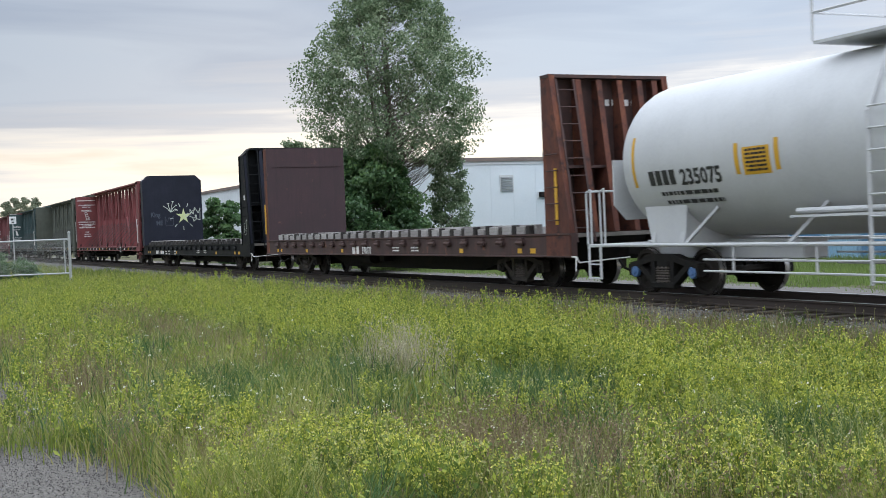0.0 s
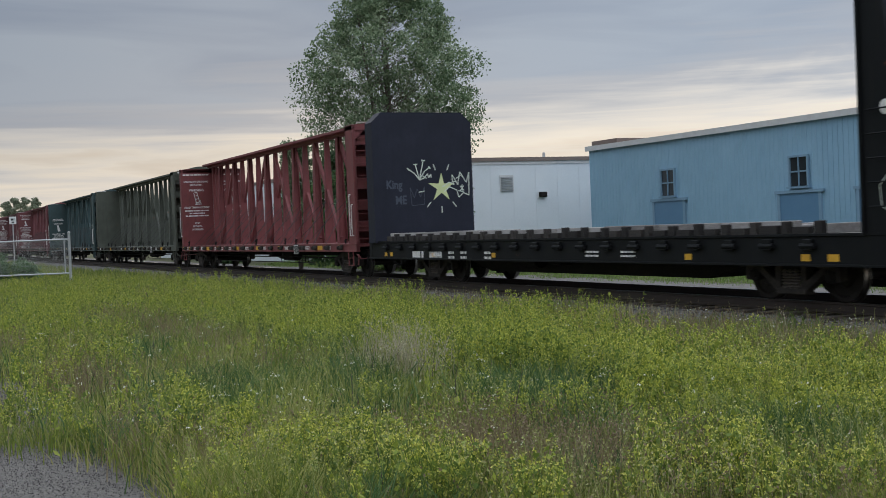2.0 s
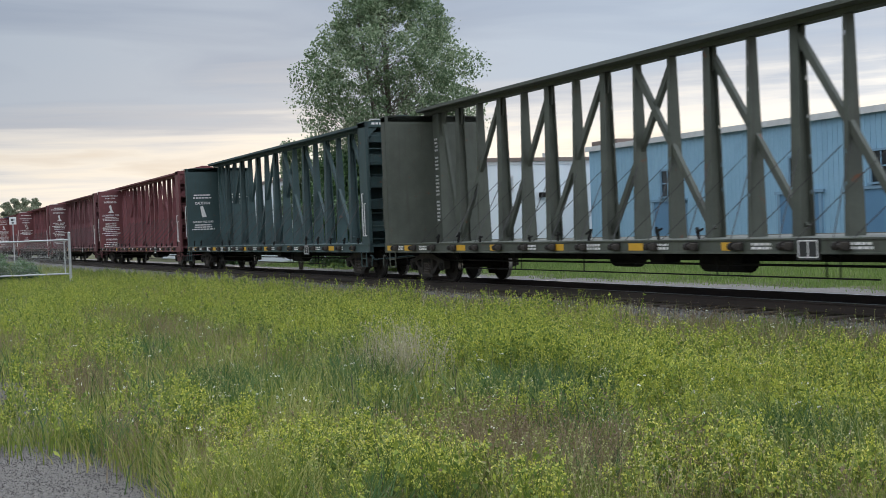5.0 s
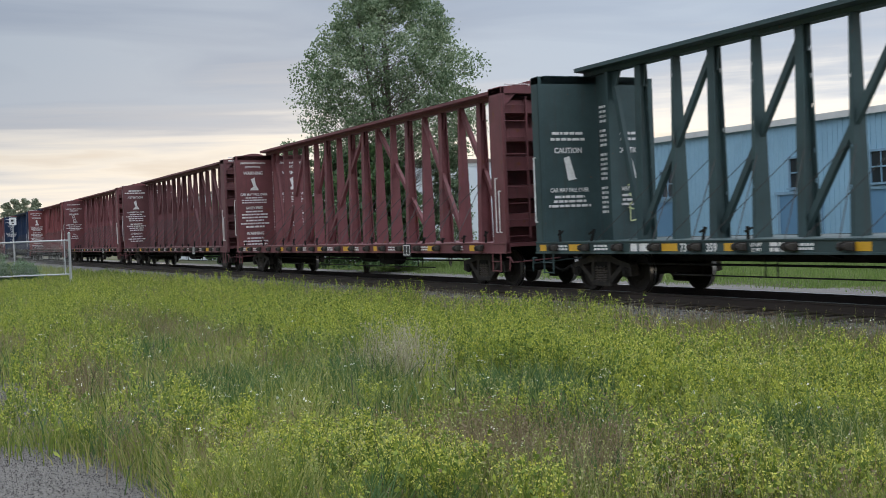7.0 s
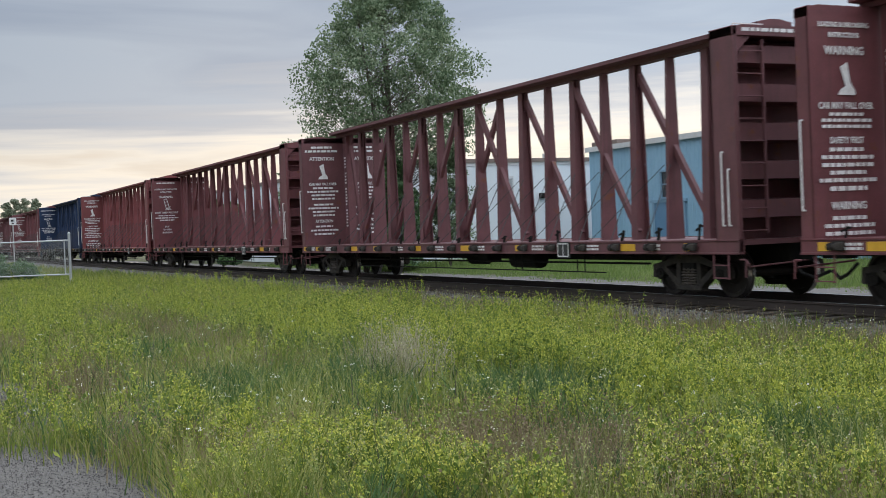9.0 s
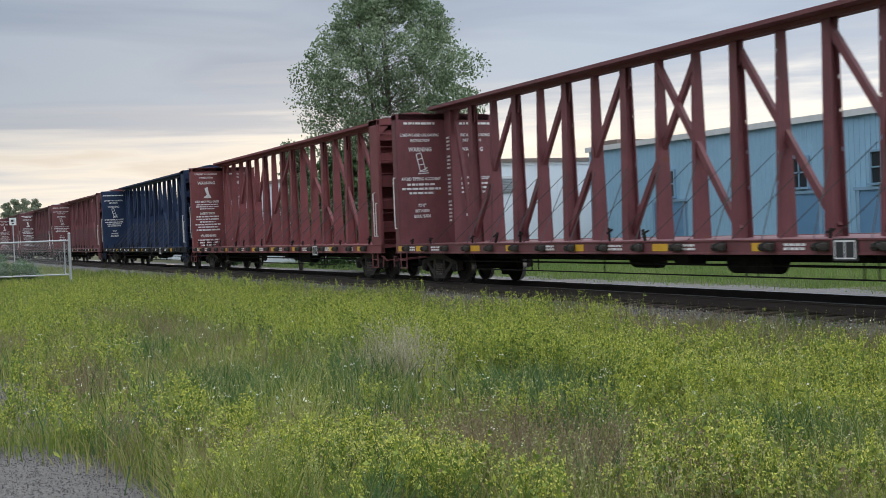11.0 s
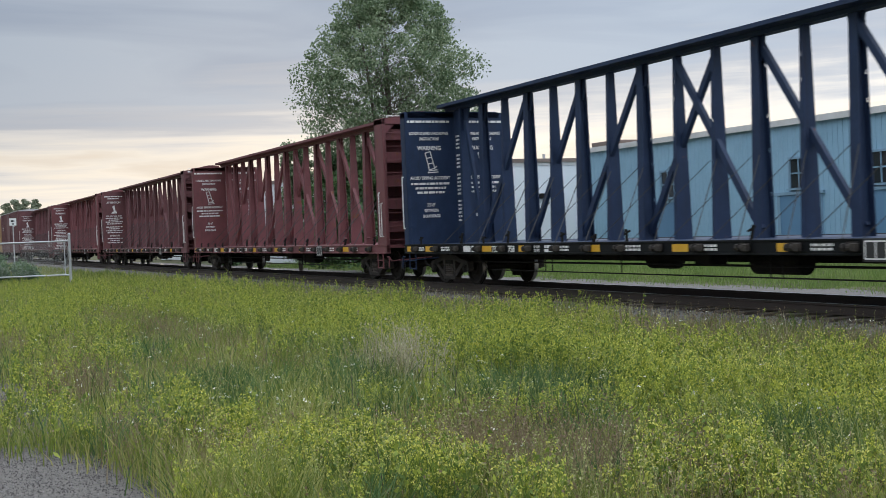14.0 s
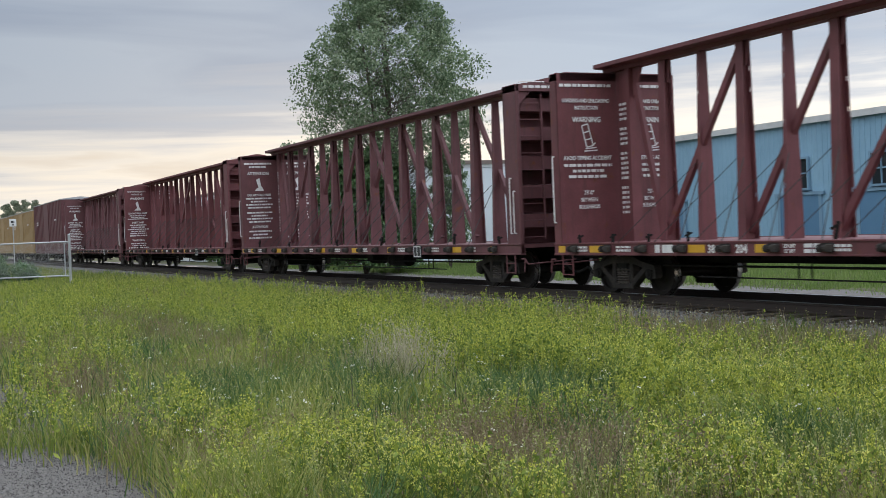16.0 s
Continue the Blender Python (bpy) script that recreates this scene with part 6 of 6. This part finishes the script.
def gravel_edge(x, y):
    """Above 0 on the bare gravel at the field's near corner and on the faint path beyond it."""
    bare = 1.0 - ((x + 9.4) / 3.2) ** 2 - ((y - 0.95) / 1.10) ** 2
    path = 0.30 * (1.0 - ((x + 17.0) / 3.2) ** 2 - ((y - 1.45) / 0.42) ** 2)
    return np.maximum(bare, path)


def spots(x, y, rows):
    """Sum of soft round patches: rows of (x, y, radius along x, radius along y, strength)."""
    v = np.zeros(len(x))
    for cx, cy, rx, ry, k in rows:
        v += k * np.exp(-((x - cx) / rx) ** 2 - ((y - cy) / ry) ** 2)
    return v


# where the yellow weeds crowd together, and where the sward is dry
# the spots at x -28, -36 and -40 also imitate haze paling the far field
BLOOM = ((-8.5, 3.3, 1.3, 0.8, 1.0), (-21.5, 7.8, 5, 1.6, 1.3), (-15.6, 8.4, 2.6, 1.4, 1.4), (-10.3, 8.3, 2.2, 1.3, 1.5), (-8.3, 8.0, 1.6, 1.0, 1.4), (-12.8, 7.3, 1.2, 0.7, 0.9), (-26, 5.1, 4.5, 0.7, -1.3), (-28, 9.0, 9, 1.8, 1.2), (-40, 8.5, 12, 3.0, 1.0), (-36, 5.5, 10, 1.2, 0.8), (-11.5, 11.3, 4.5, 0.9, -1.4),
         (-30, 3.0, 6, 0.9, 0.8), (-22.7, 2.3, 2.4, 0.5, 0.6), (-13.5, 1.75, 0.6, 0.3, 0.5), (-12.6, 6.8, 0.9, 0.6, 0.7),
         (-14.2, 3.8, 2.4, 0.8, -1.3), (-11.6, 3.3, 1.2, 0.6, -0.9), (-15.0, 2.7, 2.0, 0.5, -0.7), (-14.4, 5.7, 1.1, 0.7, -1.3), (-19.5, 4.2, 3.0, 0.9, -1.0), (-11.5, 6.1, 1.0, 0.7, -1.1), (-7.4, 6.7, 0.8, 0.6, -1.1), (-8.4, 4.6, 1.3, 0.7, -1.6), (-20, 2.4, 3, 0.6, -0.4))
DRY = ((-12.5, 12.0, 5.5, 1.0, 1.3), (-11.0, 11.0, 4.0, 0.8, 1.4), (-18.0, 12.2, 7, 0.8, 1.1), (-27.0, 12.2, 9, 0.6, 0.9), (-8.3, 4.6, 1.2, 0.65, 1.5), (-7.5, 5.4, 0.6, 0.4, 0.9), (-26, 5.1, 5, 0.8, 1.7), (-36, 8.0, 6, 0.8, 1.2), (-17.5, 2.4, 2.4, 0.6, 0.7), (-12.9, 2.35, 0.7, 0.3, 0.8), (-35, 10.8, 12, 0.7, 0.5), (-14.2, 6.0, 0.9, 0.5, 0.6))
# stands of dark, lush grass
LUSH = ((-14.3, 5.6, 1.0, 0.6, 1.0), (-11.5, 6.35, 0.9, 0.55, 1.0), (-7.45, 6.75, 0.7, 0.5, 1.0), (-11.2, 7.3, 0.7, 0.4, 0.7), (-19.9, 3.7, 1.4, 0.5, 0.8), (-14.2, 3.8, 1.8, 0.6, 0.7), (-9.2, 5.6, 0.8, 0.3, 0.7), (-24, 6.6, 3, 0.6, 0.6), (-17.5, 6.3, 1.4, 0.5, 0.7), (-11.4, 2.6, 0.6, 0.25, 0.7))


def sow(rng, n, near, far, power, y_max=12.35, clump=0.0, scale=2.2):
    """Places in the field fanned out from the lane, thinning with distance, gathered into tussocks."""
    u = rng.uniform(0, 1, n)
    r = near * (far / near) ** (u ** power)
    ang = np.radians(rng.uniform(1.5, 49.5, n))
    x, y = -r * np.cos(ang), r * np.sin(ang)
    keep = (y < y_max) & (gravel_edge(x, y) + 0.22 * rng.normal(size=n) < 0.0)
    x, y, r = x[keep], y[keep], r[keep]
    if clump:
        k = patch(x, y, scale, 31.0) + 0.6 * patch(x, y, scale * 2.6, 33.0) + rng.uniform(-0.35, 0.35, len(x)) > -clump
        x, y, r = x[k], y[k], r[k]
    return x, y, r


def blades(rng, x, y, z, height, width, bend):
    """Bent tapering blades of three cross lines."""
    n = len(x)
    a = rng.uniform(0, 2 * np.pi, n)
    side = np.stack([np.cos(a), np.sin(a), np.zeros(n)], 1)
    b = rng.uniform(0, 2 * np.pi, n)
    lean = np.stack([np.cos(b), np.sin(b), np.zeros(n)], 1) * (bend * rng.uniform(0.2, 1.0, n))[:, None]
    root = np.stack([x, y, z], 1)
    up = np.array([0, 0, 1.0])
    rows = []
    for f, w in ((0.0, 1.0), (0.55, 0.8), (1.0, 0.12)):
        c = root + up * (height * f * (1 - 0.12 * f))[:, None] + lean * (height * f * f)[:, None]
        rows.append(np.stack([c - side * (width * w / 2)[:, None], c + side * (width * w / 2)[:, None]], 1))
    return np.stack(rows, 1)


def level(y):
    return np.interp(y, [-400, 10.6, 11.6, 12.55], [FIELD_Z, FIELD_Z, -0.50, -0.235])


def field_plants():
    rng = np.random.default_rng(77)
    # meadow grass
    x, y, r = sow(rng, 270000, 7.0, 75, 0.9, clump=0.0)
    hmap = patch(x, y, 0.33, 1.0) + 0.8 * patch(x, y, 1.1, 2.0)
    h = np.clip(0.36 + 0.26 * hmap, 0.12, 0.8) * rng.uniform(0.55, 1.45, len(x))
    h *= np.where(y > 11.3, 0.66, 1.0)
    h *= 1 - 0.6 * np.clip(spots(x, y, ((-17.5, 2.2, 3.0, 0.9, 1.0), (-12.8, 2.3, 1.4, 0.5, 0.8))), 0, 1)
    w = (0.0062 + 0.00028 * r) * rng.uniform(0.6, 1.6, len(x))
    g = part_of("meadow_grass", strips_mesh("meadow_grass", blades(rng, x, y, level(y) - 0.03, h, w, 0.6)), M["grass"])
    tagged(g, "tall unmown green meadow grass", "grass", kind="stuff")
    # lush dark stands
    x, y, r = sow(rng, 130000, 7.0, 45, 0.9)
    k = spots(x, y, LUSH) + 0.55 * patch(x, y, 0.9, 15.0) + 0.30 * patch(x, y, 3.0, 16.0) > 0.38 + 0.15 * rng.normal(size=len(x))
    x, y, r = x[k], y[k], r[k]
    h = rng.uniform(0.34, 0.72, len(x)) * np.where(y > 11.0, 0.6, 1.0)
    lg = part_of("lush_grass", strips_mesh("lush_grass", blades(rng, x, y, level(y) - 0.03, h, (0.007 + 0.0003 * r) * rng.uniform(0.7, 1.7, len(x)), 0.75)), M["tussock"])
    tagged(lg, "lush dark green stands of tall grass", "grass", kind="stuff")
    # small white flowers in loose heads
    x, y, r = sow(rng, 1100, 9.0, 45, 0.8, 11.5)
    n = len(x)
    c = np.stack([x, y, level(y) + rng.uniform(0.30, 0.62, n)], 1)
    wc = np.concatenate([c + rng.normal(size=(n, 3)) * np.array([0.022, 0.022, 0.008]) for k in range(4)])
    wf = part_of("white_flowers", quads_mesh("white_flowers", leaf_quads(rng, wc, 0.020, 0.0)), M["white_flower"])
    tagged(wf, "scattered small white flower heads", "flowers", kind="stuff")
    # dry seed grass in drifts, with feathery heads
    x, y, r = sow(rng, 210000, 7.0, 60, 0.9, clump=0.25)
    p = 0.8 * patch(x, y, 0.28, 9.0) + spots(x, y, DRY) + 0.22 * rng.normal(size=len(x))
    k = p > 0.40
    x, y, r = x[k], y[k], r[k]
    h = rng.uniform(0.30, 0.72, len(x)) * np.where(y > 11.3, 0.62, 1.0)
    db = blades(rng, x, y, level(y), h, 0.0030 + 0.00015 * r, 0.45)
    d = part_of("dry_grass", strips_mesh("dry_grass", db), M["dry"])
    tagged(d, "drifts of dry tan seed grass", "grass", kind="stuff")
    hd = db.mean(axis=2)[::3]
    heads = np.concatenate([hd[:, 2] - (hd[:, 2] - hd[:, 1]) * f + rng.normal(size=(len(hd), 3)) * 0.008 for f in (0.0, 0.12, 0.25)])
    sh = part_of("seed_heads", quads_mesh("seed_heads", leaf_quads(rng, heads, 0.022, 0.0)), M["dry"])
    tagged(sh, "small tan seed heads of dry grass", "grass", kind="stuff")
    # yellow-green flowering weeds: stem, side sprigs, many tiny blossoms
    x, y, r = sow(rng, 30000, 7.2, 58, 0.85, 11.6)
    p = 0.8 * patch(x, y, 0.30, 4.0) + 0.9 * patch(x, y, 0.9, 5.0) + 0.9 * patch(x, y, 2.6, 7.0) + 0.8 * spots(x, y, BLOOM) + 0.18 * rng.normal(size=len(x))
    k = p > 0.33
    x, y, r = x[k], y[k], r[k]
    n = len(x)
    h = rng.uniform(0.36, 0.86, n) * (1 + 0.5 * patch(x, y, 0.8, 6.0)) * np.where(r < 12, 0.85, 1.0)
    stem = blades(rng, x, y, level(y), h, 0.006 + 0.0002 * r, 0.25)
    top = stem.mean(axis=2)
    sprigs, bloom, leafc = [], [], []
    for i in range(9):
        f = np.clip(0.40 + 0.60 * (i / 8) * rng.uniform(0.8, 1.0, n), 0, 1)
        c = np.where((f < 0.55)[:, None], top[:, 0] + (top[:, 1] - top[:, 0]) * (f / 0.55)[:, None], top[:, 1] + (top[:, 2] - top[:, 1]) * ((f - 0.55) / 0.45)[:, None])
        a = rng.uniform(0, 2 * np.pi, n)
        ln = (0.02 + 0.085 * (1.1 - f)) * rng.uniform(0.6, 1.5, n)
        tip = c + np.stack([np.cos(a) * ln, np.sin(a) * ln, ln * 1.9], 1)
        for b in range(4):
            s = rng.uniform(0.35, 1.1, n)[:, None]
            bloom.append(c + (tip - c) * s + rng.normal(size=(n, 3)) * 0.010)
        leafc.append(c + (tip - c) * 0.4 - np.array([0, 0, 0.12]))
        leafc.append(c + (tip - c) * 0.9 - np.array([0, 0, 0.03]))
        side = np.stack([-np.sin(a), np.cos(a), np.zeros(n)], 1) * (0.003 + 0.00012 * r)[:, None]
        sprigs.append(np.stack([c - side, c + side, tip + side * 0.5, tip - side * 0.5], 1))
    st = part_of("weed_stems", strips_mesh("weed_stems", stem), M["weed"])
    tagged(st, "upright green stems of flowering weeds", "weeds", kind="stuff")
    lq = leaf_quads(rng, np.concatenate(leafc), 0.042, 0.0)
    sp = part_of("weed_leaves", quads_mesh("weed_leaves", np.concatenate([np.concatenate(sprigs), lq])), M["weed"])
    tagged(sp, "side sprigs and narrow leaves of weeds", "weeds", kind="stuff")
    bq = leaf_quads(rng, np.concatenate(bloom), 0.0180, 0.0)
    bl = part_of("yellow_blossom", quads_mesh("yellow_blossom", bq), M["flower"])
    tagged(bl, "tiny yellow-green blossoms on the weeds", "flowers", kind="stuff")
    # wispy flowering grass standing above the sward
    x, y, r = sow(rng, 17000, 7.0, 60, 0.9, 12.3, clump=0.1, scale=0.8)
    n = len(x)
    h = rng.uniform(0.45, 0.90, n) * np.where(y > 11.0, 0.62, 1.0)
    wb = blades(rng, x, y, level(y), h, 0.0026 + 0.00016 * r, 0.3)
    wt = wb.mean(axis=2)
    plume = np.concatenate([wt[:, 2] - (wt[:, 2] - wt[:, 1]) * f + rng.normal(size=(n, 3)) * 0.007 for f in (0.0, 0.08, 0.16, 0.25, 0.35)])
    sg = part_of("seed_grass", strips_mesh("seed_grass", wb), M["dry_green"])
    tagged(sg, "wispy pale green seeding grass stalks", "grass", kind="stuff")
    sp = part_of("grass_plumes", quads_mesh("grass_plumes", leaf_quads(rng, plume, 0.017, 0.0)), M["dry_green"])
    tagged(sp, "small pale plumes of seeding grass", "grass", kind="stuff")
    # broad dark weed leaves low in the sward
    x, y, r = sow(rng, 40000, 7.0, 30, 0.9, 11.0)
    k = patch(x, y, 0.5, 12.0) + 0.6 * patch(x, y, 1.6, 13.0) > 0.22
    x, y, r = x[k], y[k], r[k]
    c = np.stack([x, y, FIELD_Z + rng.uniform(0.05, 0.32, len(x))], 1)
    bw = part_of("broad_weeds", quads_mesh("broad_weeds", leaf_quads(rng, c, 0.07, 0.2)), M["weed"])
    tagged(bw, "low broad-leaved green weeds", "weeds", kind="stuff")
    # a few tall dark dock stalks
    x, y, r = sow(rng, 60, 8.0, 22, 0.8, 10.5)
    n = len(x)
    dk = part_of("dock_stalks", strips_mesh("dock_stalks", blades(rng, x, y, level(y), rng.uniform(0.6, 0.95, n), np.full(n, 0.012), 0.2)), M["bark"])
    tagged(dk, "scattered dark brown dock stalks", "weeds", kind="stuff")
    # rough verge along the line far down the track
    n = 60000
    x, y = -34 - 160 * rng.uniform(0, 1, n) ** 1.15, 3.0 + 8.9 * rng.uniform(0, 1, n)
    vb = blades(rng, x, y, level(y) - 0.02, rng.uniform(0.2, 0.5, n), np.full(n, 0.025), 0.4)
    vg = part_of("verge_grass", strips_mesh("verge_grass", vb), M["grass"])
    tagged(vg, "rough green verge grass beside the line", "grass", kind="stuff")
    # mown grass strip beyond the track
    n = 90000
    x, y = -rng.uniform(6, 75, n), 21.2 + rng.uniform(0, 1, n) ** 1.3 * 14
    k = rng.uniform(size=n) < np.clip((y - 21.0) / 1.4, 0.03, 1)
    x, y = x[k], y[k]
    h = rng.uniform(0.10, 0.36, len(x)) * np.clip((y - 20.6) / 3.0, 0.3, 1.0)
    z = np.array([ground_height(v) for v in y])
    tg = part_of("trackside_grass", strips_mesh("trackside_grass", blades(rng, x, y, z - 0.02, h, np.full(len(x), 0.02), 0.5)), M["mown"])
    tagged(tg, "rough green grass beyond the track", "grass", kind="stuff")


field_plants()


def stones():
    """Crushed rock on the ballast shoulders and loose gravel at the lane's edge."""
    rng = np.random.default_rng(31)

    def rocks(name, x, y, z, size, mat):
        n = len(x)
        base = np.array([[1, 0, 0], [-1, 0, 0], [0, 1, 0], [0, -1, 0], [0, 0, 1], [0, 0, -1]], float)
        v = base[None] * rng.uniform(0.55, 1.2, (n, 6, 1)) + rng.normal(size=(n, 6, 3)) * 0.12
        a = rng.uniform(0, 6.28, n)
        c, s = np.cos(a), np.sin(a)
        v = np.stack([v[..., 0] * c[:, None] - v[..., 1] * s[:, None], v[..., 0] * s[:, None] + v[..., 1] * c[:, None], v[..., 2] * 0.75], -1)
        v = v * size[:, None, None] + np.stack([x, y, z], 1)[:, None]
        f = np.array([[4, 0, 2], [4, 2, 1], [4, 1, 3], [4, 3, 0], [5, 2, 0], [5, 1, 2], [5, 3, 1], [5, 0, 3]])
        faces = (np.arange(n)[:, None, None] * 6 + f[None]).reshape(-1, 3)
        me = bpy.data.meshes.new(name)
        me.vertices.add(n * 6)
        me.vertices.foreach_set("co", v.astype(np.float32).reshape(-1))
        me.loops.add(len(faces) * 3)
        me.loops.foreach_set("vertex_index", faces.astype(np.int32).reshape(-1))
        me.polygons.add(len(faces))
        me.polygons.foreach_set("loop_start", np.arange(len(faces), dtype=np.int32) * 3)
        me.update(calc_edges=True)
        return part_of(name, me, mat)
    n = 26000
    x = -(9 + 50 * rng.uniform(0, 1, n) ** 1.4)
    y = rng.uniform(11.5, 17.9, n)
    z = np.array([ground_height(v) for v in y]) + 0.005
    k = (np.abs(np.abs(y - TRACK_Y) - 0.755) > 0.10)
    b = rocks("ballast_stones", x[k], y[k], z[k], rng.uniform(0.02, 0.042, n)[k], M["stone"])
    tagged(b, "loose crushed grey ballast stones", "ballast", kind="stuff")
    n = 42000
    x, y = rng.uniform(-20, -7.5, n), rng.uniform(0.0, 2.4, n)
    k = gravel_edge(x, y) + 0.25 * rng.normal(size=n) > -0.15
    g = rocks("loose_gravel", x[k], y[k], np.full(k.sum(), FIELD_Z) + 0.048, rng.uniform(0.004, 0.010, n)[k], M["stone"])
    tagged(g, "loose grey gravel at the lane edge", "gravel", kind="stuff")


stones()


def gravel_patch():
    bm = bmesh.new()
    mid = bm.verts.new((-13.5, 1.15, FIELD_Z + 0.045))
    ring = []
    for i in range(60):
        a = 2 * math.pi * i / 60
        k = 1.0 + 0.14 * noise.noise((math.cos(a) * 3, math.sin(a) * 3, 5))
        ring.append(bm.verts.new((-13.5 + math.cos(a) * 6.4 * k, 1.15 + math.sin(a) * 1.15 * k, FIELD_Z + 0.022)))
    for i in range(60):
        bm.faces.new((mid, ring[i], ring[(i + 1) % 60]))
    g = part("gravel_lane", bm, M["gravel"])
    tagged(g, "patch of bare compacted grey gravel", "gravel", kind="structure")


gravel_patch()


def straw_clump(seed, n, spread, low, high, where, label):
    """A stand of bleached dead stalks with feathery heads amid the green."""
    rng = np.random.default_rng(seed)
    t = tagged(new("dead_stalk_clump"), label, "dry plant", "dead stalk clumps in the field")
    x, y = rng.normal(0, spread, n), rng.normal(0, spread, n)
    h = rng.uniform(low, high, n)
    st = blades(rng, x, y, np.zeros(n), h, np.full(n, 0.013), 0.35)
    tagged(part_of("stalk", strips_mesh("stalk", st), M["straw"], t), kind="stuff")
    tip = st.mean(axis=2)
    c = []
    for k in range(6):
        f = rng.uniform(0.3, 1.05, n)[:, None]
        c.append(tip[:, 1] + (tip[:, 2] - tip[:, 1]) * f + rng.normal(size=(n, 3)) * 0.02)
    tagged(part_of("seed_head", quads_mesh("seed_head", leaf_quads(rng, np.concatenate(c), 0.024, 0.0)), M["straw"], t), kind="stuff")
    t.matrix_basis = pose(*where)


straw_clump(55, 150, 0.22, 0.55, 1.2, (-14.3, 5.95, FIELD_Z - 0.02), "clump of bleached dead stalks with ragged seed heads")
straw_clump(56, 90, 0.18, 0.45, 1.0, (-13.7, 6.1, FIELD_Z - 0.02), "clump of bleached dead stalks with ragged seed heads")
for i, (sx, sy) in enumerate(((-26.0, 11.5), (-24.8, 11.2), (-16.9, 11.5), (-16.1, 11.4), (-50.0, 10.3), (-44.0, 11.0), (-37.5, 11.2), (-20.8, 11.6), (-13.2, 11.3))):
    straw_clump(60 + i, 7, 0.10, 0.45, 0.82, (sx, sy, -0.56), "few tall dry stalks beside the ballast")


# ---------------------------------------------------------------- what moves
def motions():
    times = [0.5 * i for i in range(33)]
    for car, x0 in CARS:
        walk(car, [(t, pose(x0 + run(t), TRACK_Y, 0)) for t in times])
    turn = math.degrees(1 / WHEEL_R)
    for w, x, start in WHEELSETS:
        walk(w, [(i / FPS, pose(x, 0, WHEEL_R, 0, start + turn * (run(i / FPS) - run(0)), 0)) for i in range(481)])


motions()
